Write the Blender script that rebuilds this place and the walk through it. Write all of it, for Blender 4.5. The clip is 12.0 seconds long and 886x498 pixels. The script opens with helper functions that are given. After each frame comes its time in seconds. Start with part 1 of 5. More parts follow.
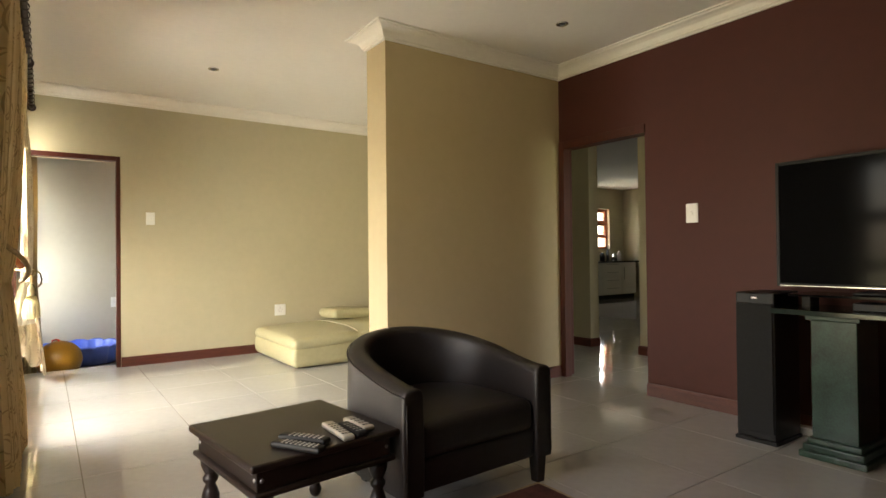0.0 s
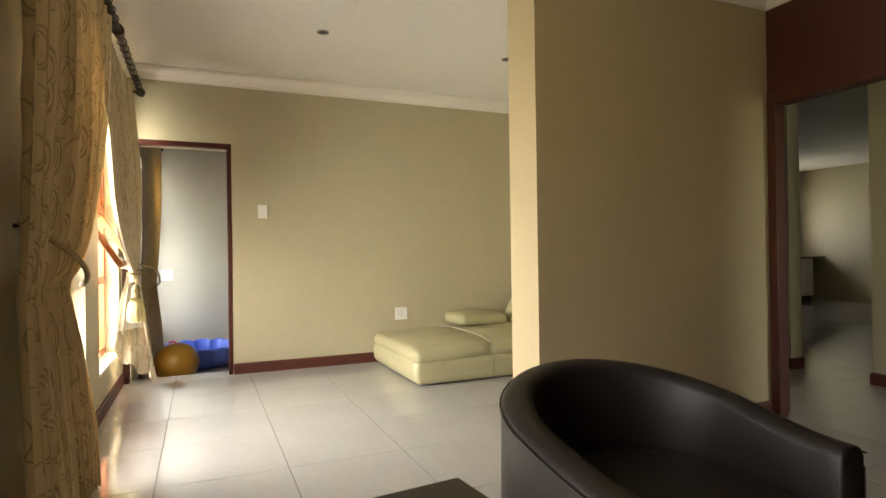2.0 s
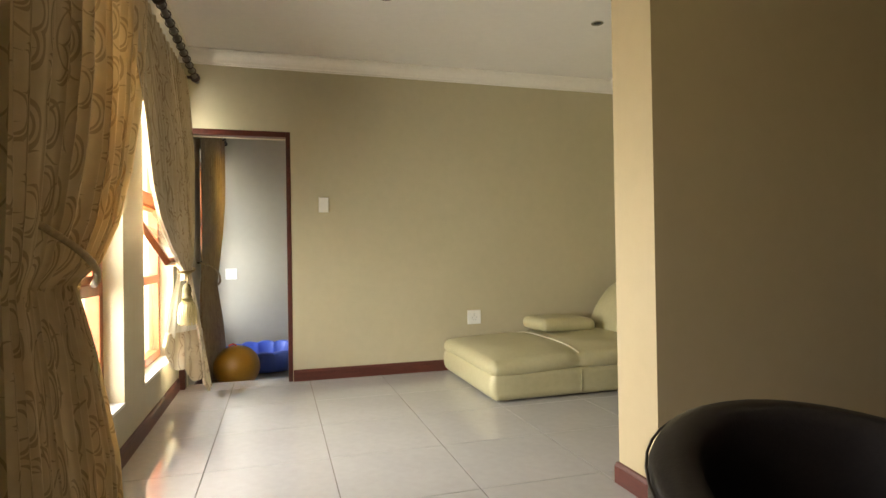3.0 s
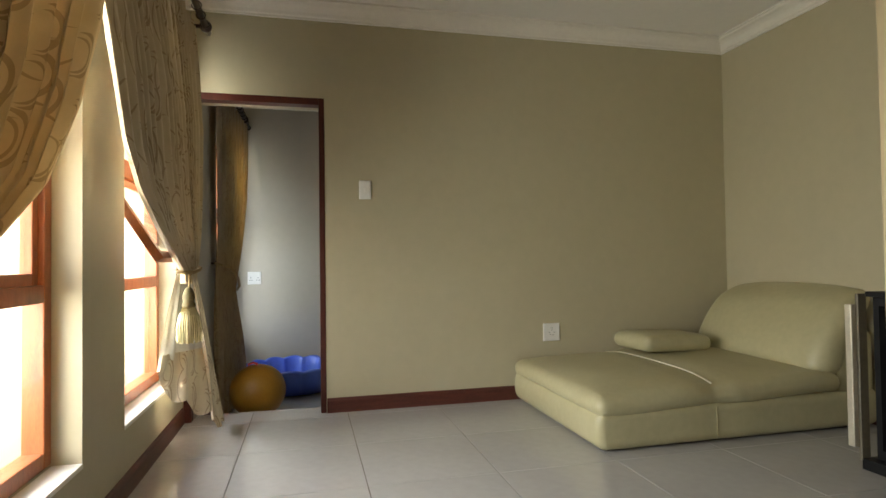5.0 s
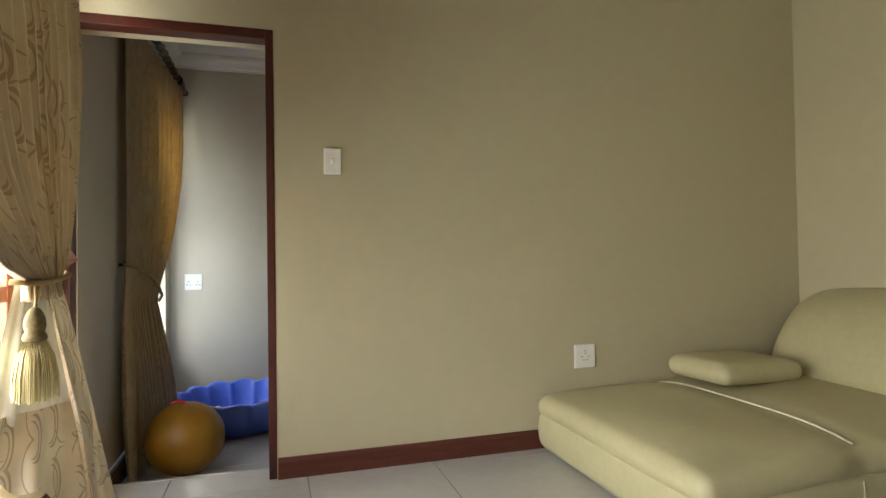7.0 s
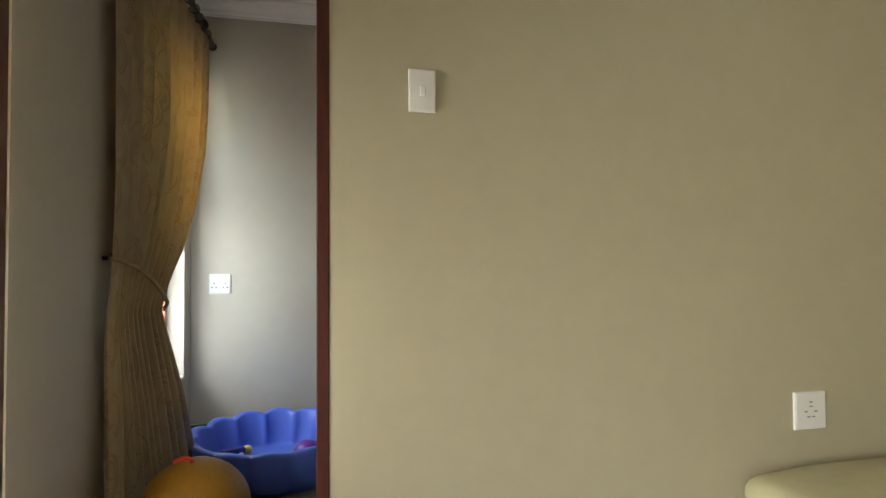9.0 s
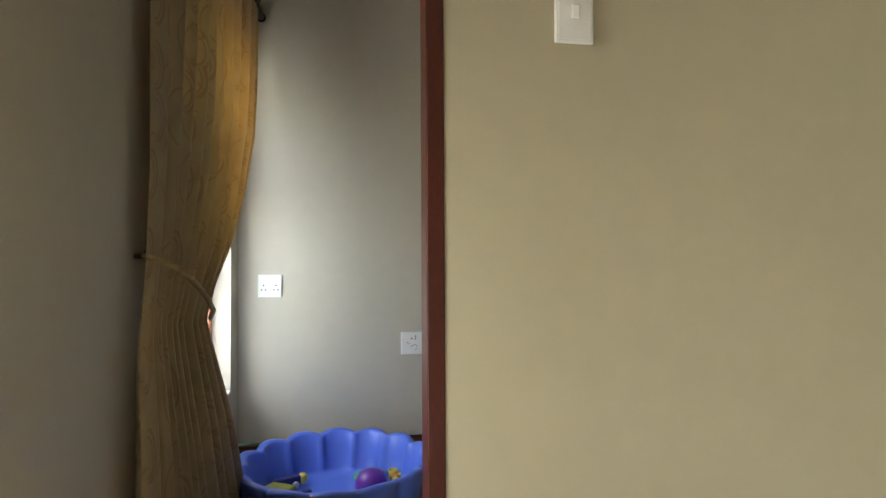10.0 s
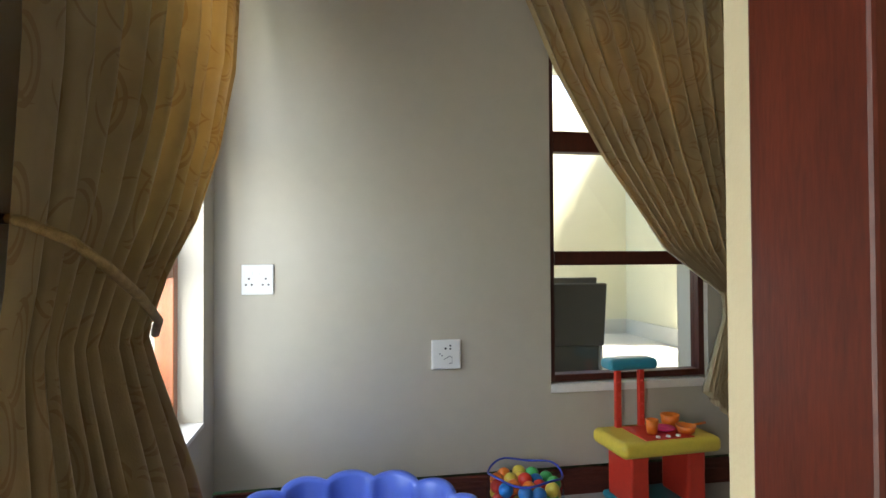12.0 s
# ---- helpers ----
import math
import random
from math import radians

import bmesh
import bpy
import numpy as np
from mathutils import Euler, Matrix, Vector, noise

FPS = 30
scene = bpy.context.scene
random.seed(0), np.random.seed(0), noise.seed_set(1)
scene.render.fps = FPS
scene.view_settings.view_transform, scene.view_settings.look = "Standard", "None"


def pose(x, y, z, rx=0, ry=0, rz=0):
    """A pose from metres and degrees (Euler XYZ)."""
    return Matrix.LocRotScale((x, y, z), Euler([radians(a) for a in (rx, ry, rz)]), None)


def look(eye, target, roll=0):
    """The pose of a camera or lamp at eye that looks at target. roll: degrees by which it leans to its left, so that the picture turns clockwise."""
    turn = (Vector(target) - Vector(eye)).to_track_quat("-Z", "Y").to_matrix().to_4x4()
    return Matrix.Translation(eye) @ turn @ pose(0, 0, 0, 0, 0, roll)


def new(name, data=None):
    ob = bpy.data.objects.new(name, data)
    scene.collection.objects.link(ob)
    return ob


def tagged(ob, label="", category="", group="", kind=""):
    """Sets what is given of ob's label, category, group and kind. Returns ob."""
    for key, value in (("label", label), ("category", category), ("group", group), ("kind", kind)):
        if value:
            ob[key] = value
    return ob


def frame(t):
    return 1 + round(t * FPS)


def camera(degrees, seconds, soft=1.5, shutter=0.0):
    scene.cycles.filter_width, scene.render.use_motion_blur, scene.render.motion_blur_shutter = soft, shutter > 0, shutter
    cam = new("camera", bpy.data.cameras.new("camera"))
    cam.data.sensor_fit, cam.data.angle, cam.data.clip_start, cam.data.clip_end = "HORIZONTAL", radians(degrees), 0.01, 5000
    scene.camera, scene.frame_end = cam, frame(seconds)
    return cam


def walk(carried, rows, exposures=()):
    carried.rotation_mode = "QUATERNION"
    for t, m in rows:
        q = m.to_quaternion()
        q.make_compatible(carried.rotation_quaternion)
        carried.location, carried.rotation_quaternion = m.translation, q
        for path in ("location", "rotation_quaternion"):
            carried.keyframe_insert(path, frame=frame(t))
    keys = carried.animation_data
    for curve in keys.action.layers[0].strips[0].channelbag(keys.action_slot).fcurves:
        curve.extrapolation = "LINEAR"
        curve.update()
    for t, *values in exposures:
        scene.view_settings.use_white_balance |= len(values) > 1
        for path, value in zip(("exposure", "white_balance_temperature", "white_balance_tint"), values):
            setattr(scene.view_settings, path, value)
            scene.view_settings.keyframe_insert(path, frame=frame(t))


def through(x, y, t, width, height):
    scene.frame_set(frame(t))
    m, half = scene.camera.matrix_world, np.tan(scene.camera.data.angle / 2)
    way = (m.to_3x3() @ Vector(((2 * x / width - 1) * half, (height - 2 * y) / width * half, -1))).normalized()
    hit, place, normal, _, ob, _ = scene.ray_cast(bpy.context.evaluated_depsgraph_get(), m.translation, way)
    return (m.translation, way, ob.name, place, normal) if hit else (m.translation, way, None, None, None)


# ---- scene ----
cam = camera(76.0, 12.0)
PATH = [
    (0, (0.101, 0.875, 1.081), (1.253, 2.51, 1.103), -0.6),
    (0.5, (0.228, 1.091, 1.078), (1.29, 2.786, 1.095), -0.6),
    (1, (0.335, 1.332, 1.082), (1.311, 3.078, 1.096), -0.7),
    (1.5, (0.418, 1.587, 1.082), (1.294, 3.384, 1.094), -0.7),
    (2, (0.462, 1.85, 1.079), (1.249, 3.688, 1.093), -0.8),
    (2.5, (0.539, 2.135, 1.074), (1.219, 4.016, 1.088), -0.7),
    (3, (0.617, 2.417, 1.054), (1.177, 4.337, 1.071), -0.9),
    (4, (0.505, 2.94, 1.02), (1.015, 4.874, 1.054), -0.8),
    (4.5, (0.53, 3.2, 1.0), (1.018, 5.138, 1.042), -0.8),
    (5, (0.61, 3.492, 0.99), (1.077, 5.436, 1.036), -0.8),
    (5.5, (0.66, 3.742, 0.99), (1.153, 5.679, 1.036), -0.8),
    (6, (0.688, 4.033, 1.005), (1.223, 5.96, 1.045), -0.9),
    (6.5, (0.702, 4.317, 1.008), (1.264, 6.236, 1.047), -0.9),
    (7, (0.731, 4.594, 1.008), (1.298, 6.511, 1.044), -0.9),
    (9, (0.692, 5.718, 0.978), (1.13, 7.668, 1.029), -0.3),
    (9.5, (0.613, 6.008, 0.982), (0.987, 7.972, 1.034), -0.4),
    (10, (0.552, 6.266, 0.978), (0.867, 8.239, 1.028), -0.3),
    (10.5, (0.502, 6.498, 0.98), (0.789, 8.476, 1.028), -0.2),
    (11, (0.461, 6.731, 0.981), (0.75, 8.708, 1.021), -0.1),
    (11.5, (0.438, 6.941, 0.974), (0.747, 8.915, 1.0), -0.2),
    (12, (0.434, 7.119, 0.94), (0.788, 9.086, 0.972), -0.3),
]
walk(cam, [(t, look(eye, target, roll)) for t, eye, target, roll in PATH], [(0.0, 3.75, 7300, 12), (2.0, 3.45, 7150, 12), (3.0, 3.2, 7050, 12), (5.0, 2.53, 6600, 10), (7.0, 2.83, 6600, 10), (9.5, 2.98, 6500, 10), (10.8, 2.95, 6500, 10), (12.0, 2.95, 6500, 10)])

# ---- light ----
SUN_AZ, SUN_EL = radians(112.0), radians(58.0)
world = bpy.data.worlds.new("world")
scene.world = world
world.use_nodes = True
wn, wl = world.node_tree.nodes, world.node_tree.links
sky = wn.new("ShaderNodeTexSky")
sky.sky_type, sky.sun_disc = "NISHITA", False
sky.sun_elevation, sky.sun_rotation = SUN_EL, SUN_AZ
sky.dust_density = 3.0
wn["Background"].inputs["Strength"].default_value = 0.15
wl.new(sky.outputs[0], wn["Background"].inputs["Color"])
sun = new("sun", bpy.data.lights.new("sun", "SUN"))
sun.data.energy, sun.data.angle, sun.data.color = 3.0, radians(8.0), (1.0, 0.95, 0.86)
sun.rotation_euler = (radians(90) - SUN_EL, 0, radians(180) - SUN_AZ)


def opening_lamp(name, x, y, z, w, h, turn, watts, color=(1.0, 0.98, 0.93)):
    """Area lamp standing in for daylight or added as fill, in or just outside an opening."""
    lamp = new(name, bpy.data.lights.new(name, "AREA"))
    lamp.data.shape, lamp.data.size, lamp.data.size_y = "RECTANGLE", w, h
    lamp.data.energy, lamp.data.color = watts, color
    lamp.matrix_basis = pose(x, y, z, *turn)
    return lamp


opening_lamp("daylight_window_1", -0.90, 5.15, 1.15, 1.5, 1.5, (107, 0, -90), 24.0, (1.0, 0.99, 0.93))
opening_lamp("daylight_window_2", -0.90, 6.65, 1.10, 1.4, 1.5, (107, 0, -90), 22.0, (1.0, 0.99, 0.93))
opening_lamp("daylight_window_3", -0.36, 9.22, 1.25, 0.44, 1.5, (90, 0, -90), 2.2, (0.9, 0.96, 1.0))
# Extra lamp put in the reveal, aimed to brighten the playroom's north wall.
opening_lamp("wall_fill_3", -0.14, 9.16, 0.80, 0.34, 0.85, (90, 0, -50), 0.52, (0.80, 0.90, 1.0))
opening_lamp("daylight_window_6", 11.3, 10.5, 1.7, 1.1, 1.0, (90, 0, 180), 4.0)
# Warm fill at an assumed window, for the pier and near curtain.
opening_lamp("warm_fill_5", -0.47, 2.75, 1.25, 1.2, 1.7, (95, 0, -90), 4.0, (1.0, 0.82, 0.60))
# Fill lamp added to brighten the hall; its source is unseen.
opening_lamp("hall_fill", 4.65, 2.02, 1.0, 0.9, 2.0, (90, 0, 0), 0.7, (1.0, 0.97, 0.88))


# ---- materials ----
def mat(name, color, rough=0.6, metal=0.0, var=0.06, scale=6.0, bump=0.0, bump_scale=80.0, coat=0.0, spec=0.5,
        random_tone=0.0, stretch=(1, 1, 1), dark=None):
    """Principled material: two scales of tone variation, fine relief, optional tone per piece."""
    m = bpy.data.materials.new(name)
    m.use_nodes = True
    n, l = m.node_tree.nodes, m.node_tree.links
    b = n["Principled BSDF"]
    b.inputs["Roughness"].default_value, b.inputs["Metallic"].default_value = rough, metal
    b.inputs["Coat Weight"].default_value, b.inputs["Specular IOR Level"].default_value = coat, spec
    co = n.new("ShaderNodeTexCoord")
    mp = n.new("ShaderNodeMapping")
    mp.inputs["Scale"].default_value = stretch
    l.new(co.outputs["Object"], mp.inputs["Vector"])
    big, fine = n.new("ShaderNodeTexNoise"), n.new("ShaderNodeTexNoise")
    big.inputs["Scale"].default_value, fine.inputs["Scale"].default_value = scale, scale * 9
    big.inputs["Detail"].default_value, fine.inputs["Detail"].default_value = 4, 3
    for t in (big, fine):
        l.new(mp.outputs[0], t.inputs["Vector"])
    add = n.new("ShaderNodeMath")
    add.operation = "ADD"
    l.new(big.outputs[0], add.inputs[0])
    l.new(fine.outputs[0], add.inputs[1])
    fac = add
    if random_tone:
        info, mul = n.new("ShaderNodeObjectInfo"), n.new("ShaderNodeMath")
        mul.operation = "MULTIPLY_ADD"
        mul.inputs[1].default_value = random_tone
        l.new(info.outputs["Random"], mul.inputs[0])
        l.new(add.outputs[0], mul.inputs[2])
        fac = mul
    ramp = n.new("ShaderNodeValToRGB")
    ramp.color_ramp.elements[0].position, ramp.color_ramp.elements[1].position = 0.6, 1.4
    half = n.new("ShaderNodeMath")
    half.operation = "MULTIPLY"
    half.inputs[1].default_value = 0.5
    l.new(fac.outputs[0], half.inputs[0])
    ramp.color_ramp.elements[0].position, ramp.color_ramp.elements[1].position = 0.3, 0.72
    lo = dark or [c * (1 - 2 * var) for c in color]
    hi = [min(1, c * (1 + 2 * var)) for c in color] if not dark else color
    ramp.color_ramp.elements[0].color, ramp.color_ramp.elements[1].color = (*lo, 1), (*hi, 1)
    l.new(half.outputs[0], ramp.inputs[0])
    l.new(ramp.outputs[0], b.inputs["Base Color"])
    if bump:
        bn, bt = n.new("ShaderNodeBump"), n.new("ShaderNodeTexNoise")
        bt.inputs["Scale"].default_value, bt.inputs["Detail"].default_value = bump_scale, 4
        bn.inputs["Strength"].default_value, bn.inputs["Distance"].default_value = bump, 0.002
        l.new(mp.outputs[0], bt.inputs["Vector"])
        l.new(bt.outputs[0], bn.inputs["Height"])
        l.new(bn.outputs[0], b.inputs["Normal"])
    return m


def glass(name):
    m = bpy.data.materials.new(name)
    m.use_nodes = True
    n, l = m.node_tree.nodes, m.node_tree.links
    n.remove(n["Principled BSDF"])
    tr, gl, mx, fr = n.new("ShaderNodeBsdfTransparent"), n.new("ShaderNodeBsdfGlossy"), n.new("ShaderNodeMixShader"), n.new("ShaderNodeLayerWeight")
    gl.inputs["Roughness"].default_value = 0.02
    po, ad = n.new("ShaderNodeMath"), n.new("ShaderNodeMath")
    po.operation, ad.operation = "POWER", "MULTIPLY_ADD"
    po.inputs[1].default_value = 4.0
    ad.inputs[1].default_value, ad.inputs[2].default_value = 0.5, 0.035
    l.new(fr.outputs["Facing"], po.inputs[0])
    l.new(po.outputs[0], ad.inputs[0])
    l.new(ad.outputs[0], mx.inputs[0])
    l.new(tr.outputs[0], mx.inputs[1])
    l.new(gl.outputs[0], mx.inputs[2])
    l.new(mx.outputs[0], n["Material Output"].inputs[0])
    return m


def clear_plastic(name, tint=(0.9, 0.95, 1.0)):
    m = glass(name)
    m.node_tree.nodes["Transparent BSDF"].inputs[0].default_value = (*tint, 1)
    return m


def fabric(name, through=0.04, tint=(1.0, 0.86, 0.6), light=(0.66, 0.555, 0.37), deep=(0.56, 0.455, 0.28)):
    """Cream curtain cloth with thin tan crescents woven in, letting some light through. Its tones can carry a lit or
    backlit look.
    """
    m = bpy.data.materials.new(name)
    m.use_nodes = True
    n, l = m.node_tree.nodes, m.node_tree.links
    b = n["Principled BSDF"]
    uv = n.new("ShaderNodeUVMap")

    def math_node(op, a, c=None, value=None):
        k = n.new("ShaderNodeMath")
        k.operation = op
        for i, s in enumerate((a, c)):
            if s is None:
                continue
            if isinstance(s, (int, float)):
                k.inputs[i].default_value = s
            else:
                l.new(s, k.inputs[i])
        return k.outputs[0]

    total = None
    for scale, shift, radius, width, side in ((6.0, 0.0, 0.38, 0.042, 1), (6.0, 0.07, 0.30, 0.026, 1), (5.0, 3.3, 0.42, 0.018, -1)):
        mp = n.new("ShaderNodeMapping")
        mp.inputs["Location"].default_value = (shift, shift * 0.3, 0)
        mp.inputs["Scale"].default_value = (scale, scale * 0.85, 1)
        l.new(uv.outputs[0], mp.inputs[0])
        vo = n.new("ShaderNodeTexVoronoi")
        vo.voronoi_dimensions = "2D"
        vo.inputs["Scale"].default_value, vo.inputs["Randomness"].default_value = 1.0, 0.55
        l.new(mp.outputs[0], vo.inputs["Vector"])
        sub, sep = n.new("ShaderNodeVectorMath"), n.new("ShaderNodeSeparateXYZ")
        sub.operation = "SUBTRACT"
        l.new(mp.outputs[0], sub.inputs[0])
        l.new(vo.outputs["Position"], sub.inputs[1])
        l.new(sub.outputs[0], sep.inputs[0])
        off = math_node("ABSOLUTE", math_node("SUBTRACT", vo.outputs["Distance"], radius))
        taper = math_node("MULTIPLY", math_node("ADD", math_node("MULTIPLY", sep.outputs[0], side / radius), 0.25), width * 1.6)
        line = math_node("GREATER_THAN", math_node("MINIMUM", taper, width), off)
        total = line if total is None else math_node("MAXIMUM", total, line)
    weave = n.new("ShaderNodeTexNoise")
    weave.inputs["Scale"].default_value, weave.inputs["Detail"].default_value = 9, 5
    l.new(uv.outputs[0], weave.inputs["Vector"])
    base, arc, mix = n.new("ShaderNodeValToRGB"), n.new("ShaderNodeRGB"), n.new("ShaderNodeMix")
    base.color_ramp.elements[0].position, base.color_ramp.elements[1].position = 0.3, 0.7
    base.color_ramp.elements[0].color, base.color_ramp.elements[1].color = (*deep, 1), (*light, 1)
    l.new(weave.outputs[0], base.inputs[0])
    arc.outputs[0].default_value = (0.27, 0.15, 0.055, 1)
    mix.data_type = "RGBA"
    l.new(math_node("MULTIPLY", total, 0.55), mix.inputs["Factor"])
    l.new(base.outputs[0], mix.inputs["A"])
    l.new(arc.outputs[0], mix.inputs["B"])
    l.new(mix.outputs["Result"], b.inputs["Base Color"])
    b.inputs["Roughness"].default_value = 0.75
    b.inputs["Sheen Weight"].default_value = 0.25
    bn, bt = n.new("ShaderNodeBump"), n.new("ShaderNodeTexNoise")
    bt.inputs["Scale"].default_value = 160
    bn.inputs["Strength"].default_value, bn.inputs["Distance"].default_value = 0.25, 0.001
    l.new(uv.outputs[0], bt.inputs["Vector"])
    l.new(bt.outputs[0], bn.inputs["Height"])
    l.new(bn.outputs[0], b.inputs["Normal"])
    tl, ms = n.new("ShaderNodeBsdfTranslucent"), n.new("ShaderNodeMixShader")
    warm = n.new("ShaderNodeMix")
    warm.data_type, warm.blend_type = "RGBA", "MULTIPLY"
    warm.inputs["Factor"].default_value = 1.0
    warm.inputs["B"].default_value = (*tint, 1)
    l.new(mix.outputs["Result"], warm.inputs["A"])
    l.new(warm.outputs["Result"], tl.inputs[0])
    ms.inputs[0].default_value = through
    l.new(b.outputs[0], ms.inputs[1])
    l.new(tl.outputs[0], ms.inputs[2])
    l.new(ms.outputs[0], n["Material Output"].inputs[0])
    return m


def marble(name):
    m = mat(name, (0.030, 0.075, 0.050), 0.3, var=0.0, scale=14, dark=(0.008, 0.014, 0.011))
    return m


# PAINT for the pier, with warm bounced light put into its tone.
PAINT_BOUNCE_LIT = mat("bounce_lit_beige_paint", (0.48, 0.388, 0.232), 0.55, var=0.02, scale=1.5, bump=0.15, bump_scale=180)
PAINT = mat("beige_paint", (0.47, 0.423, 0.283), 0.55, var=0.02, scale=1.5, bump=0.15, bump_scale=180)
# The beige again for the playroom, its tone shifted towards cool daylight.
PAINT_COOL_LIT = mat("cool_lit_beige_paint", (0.50, 0.455, 0.36), 0.55, var=0.02, scale=1.5, bump=0.25, bump_scale=180)
MAROON = mat("maroon_paint", (0.062, 0.0105, 0.005), 0.7, var=0.05, scale=1.5, bump=0.25, bump_scale=180)
WHITE = mat("white_ceiling_paint", (0.80, 0.78, 0.73), 0.7, var=0.015, scale=2, bump=0.1, bump_scale=120)
CORNICE = mat("cornice_white", (0.80, 0.77, 0.70), 0.6, var=0.02, scale=3)
REVEAL = mat("white_plaster", (0.78, 0.75, 0.68), 0.6, var=0.03, scale=4, bump=0.15)
TILE = mat("cream_porcelain_tile", (0.44, 0.43, 0.415), 0.055, spec=0.7, var=0.03, scale=2.2, random_tone=0.12, bump=0.02, bump_scale=6)
GROUT = mat("grey_grout", (0.17, 0.145, 0.12), 0.9, var=0.15, scale=20)
TRIM = mat("mahogany_trim", (0.062, 0.0105, 0.0045), 0.45, var=0.22, scale=5, stretch=(8, 8, 1), bump=0.06)
SKIRT = mat("dark_mahogany_skirting", (0.09, 0.021, 0.012), 0.5, var=0.2, scale=5, stretch=(1, 1, 8), bump=0.06)
FRAME = mat("meranti_window_frame", (0.36, 0.105, 0.032), 0.38, var=0.16, scale=6, stretch=(6, 6, 1), bump=0.08, coat=0.2)
POLE = mat("dark_turned_wood", (0.030, 0.014, 0.010), 0.35, var=0.2, scale=10, coat=0.2)
DARKWOOD = mat("dark_stained_wood", (0.014, 0.0085, 0.0065), 0.36, var=0.3, scale=7, stretch=(1, 8, 8), bump=0.12, bump_scale=50)
LEATHER_BLACK = mat("dark_brown_leather", (0.0125, 0.0095, 0.009), 0.44, var=0.25, scale=9, bump=0.5, bump_scale=220)
LEATHER_CREAM = mat("cream_leather", (0.46, 0.42, 0.245), 0.42, var=0.04, scale=3, bump=0.35, bump_scale=200)
STITCH = mat("pale_piping", (0.72, 0.68, 0.52), 0.6, var=0.05)
PLASTIC_WHITE = mat("white_plastic", (0.80, 0.79, 0.74), 0.35, var=0.015, scale=20)
PLASTIC_BLACK = mat("black_plastic", (0.008, 0.008, 0.0085), 0.45, var=0.15, scale=30, spec=0.25)
SLOT = mat("socket_slot", (0.015, 0.015, 0.015), 0.6, var=0.1)
CHROME = mat("brushed_steel", (0.55, 0.54, 0.52), 0.25, 1.0, var=0.05, scale=30)
GREY_METAL = mat("grey_metal", (0.30, 0.29, 0.27), 0.35, 0.8, var=0.06, scale=20)
SCREEN = mat("television_glass", (0.004, 0.004, 0.0045), 0.1, var=0.1, scale=3, spec=0.07)
MARBLE = marble("green_marble")
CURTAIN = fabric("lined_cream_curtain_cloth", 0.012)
# Copies of that cloth with backlight, direct light and warm light in their colours.
CURTAIN_BACKLIT = fabric("backlit_gold_curtain_cloth", 0.2, (1.0, 0.62, 0.2), (0.44, 0.34, 0.18), (0.36, 0.27, 0.135))
CURTAIN_LIT = fabric("lit_cream_curtain_cloth", 0.02, (1.0, 0.9, 0.7), (0.76, 0.69, 0.53), (0.67, 0.59, 0.43))
CURTAIN_WARM_LIT = fabric("warm_lit_curtain_cloth", 0.03, (1.0, 0.8, 0.5), (0.76, 0.61, 0.36), (0.65, 0.50, 0.27))
LINING = mat("white_lining_cloth", (0.80, 0.79, 0.74), 0.8, var=0.03, scale=8)
ROPE = mat("gold_rope", (0.38, 0.27, 0.12), 0.7, var=0.2, scale=60, bump=0.6, bump_scale=300)
TASSEL = mat("pale_gold_thread", (0.66, 0.58, 0.30), 0.6, var=0.18, scale=40, stretch=(6, 6, 0.4))
KNOTWORK = mat("olive_knotwork", (0.30, 0.24, 0.10), 0.7, var=0.4, scale=50, dark=(0.05, 0.04, 0.015))
BLUE = mat("blue_moulded_plastic", (0.10, 0.18, 0.66), 0.3, var=0.04, scale=4, bump=0.05)
YELLOW_BALL = mat("mustard_rubber", (0.31, 0.155, 0.013), 0.45, var=0.06, scale=6)
PURPLE = mat("purple_plastic", (0.16, 0.035, 0.30), 0.35, var=0.04)
RED = mat("red_plastic", (0.62, 0.045, 0.025), 0.35, var=0.04)
ORANGE = mat("orange_plastic", (0.80, 0.20, 0.025), 0.3, var=0.04)
YELLOW = mat("yellow_plastic", (0.72, 0.55, 0.07), 0.35, var=0.04)
TEAL = mat("teal_plastic", (0.035, 0.27, 0.36), 0.35, var=0.04)
PINK = mat("pink_plastic", (0.75, 0.05, 0.26), 0.35, var=0.04)
GREEN = mat("green_plastic", (0.06, 0.38, 0.10), 0.35, var=0.04)
BLUE_BALL = mat("bright_blue_plastic", (0.03, 0.22, 0.55), 0.3, var=0.04)
NAVY = mat("navy_plastic", (0.02, 0.03, 0.16), 0.35, var=0.05)
OLIVE = mat("olive_cloth", (0.25, 0.25, 0.05), 0.7, var=0.1, scale=20)
GLASS = glass("clear_glass")
VINYL = clear_plastic("clear_vinyl", (0.86, 0.9, 0.98))
BLUE_TRIM = mat("blue_piping", (0.03, 0.06, 0.42), 0.4, var=0.05)
RUG = mat("dark_red_rug", (0.075, 0.022, 0.015), 0.95, var=0.35, scale=14, bump=0.9, bump_scale=250)
FRINGE = mat("rug_fringe", (0.35, 0.28, 0.18), 0.95, var=0.2, scale=40)
EXT_WALL = mat("cream_exterior_render", (0.72, 0.65, 0.40), 0.8, var=0.04, scale=3, bump=0.3)
PATIO_TILE = mat("patio_tile", (0.60, 0.58, 0.50), 0.3, var=0.05, scale=3)
PATIO_PAINT = mat("patio_cream_paint", (0.70, 0.66, 0.47), 0.7, var=0.03, scale=2, bump=0.2)
WICKER = mat("grey_sling_fabric", (0.06, 0.055, 0.045), 0.7, var=0.15, scale=30, bump=0.5)
LEAF = mat("leaf_green", (0.085, 0.15, 0.035), 0.55, var=0.4, scale=3)
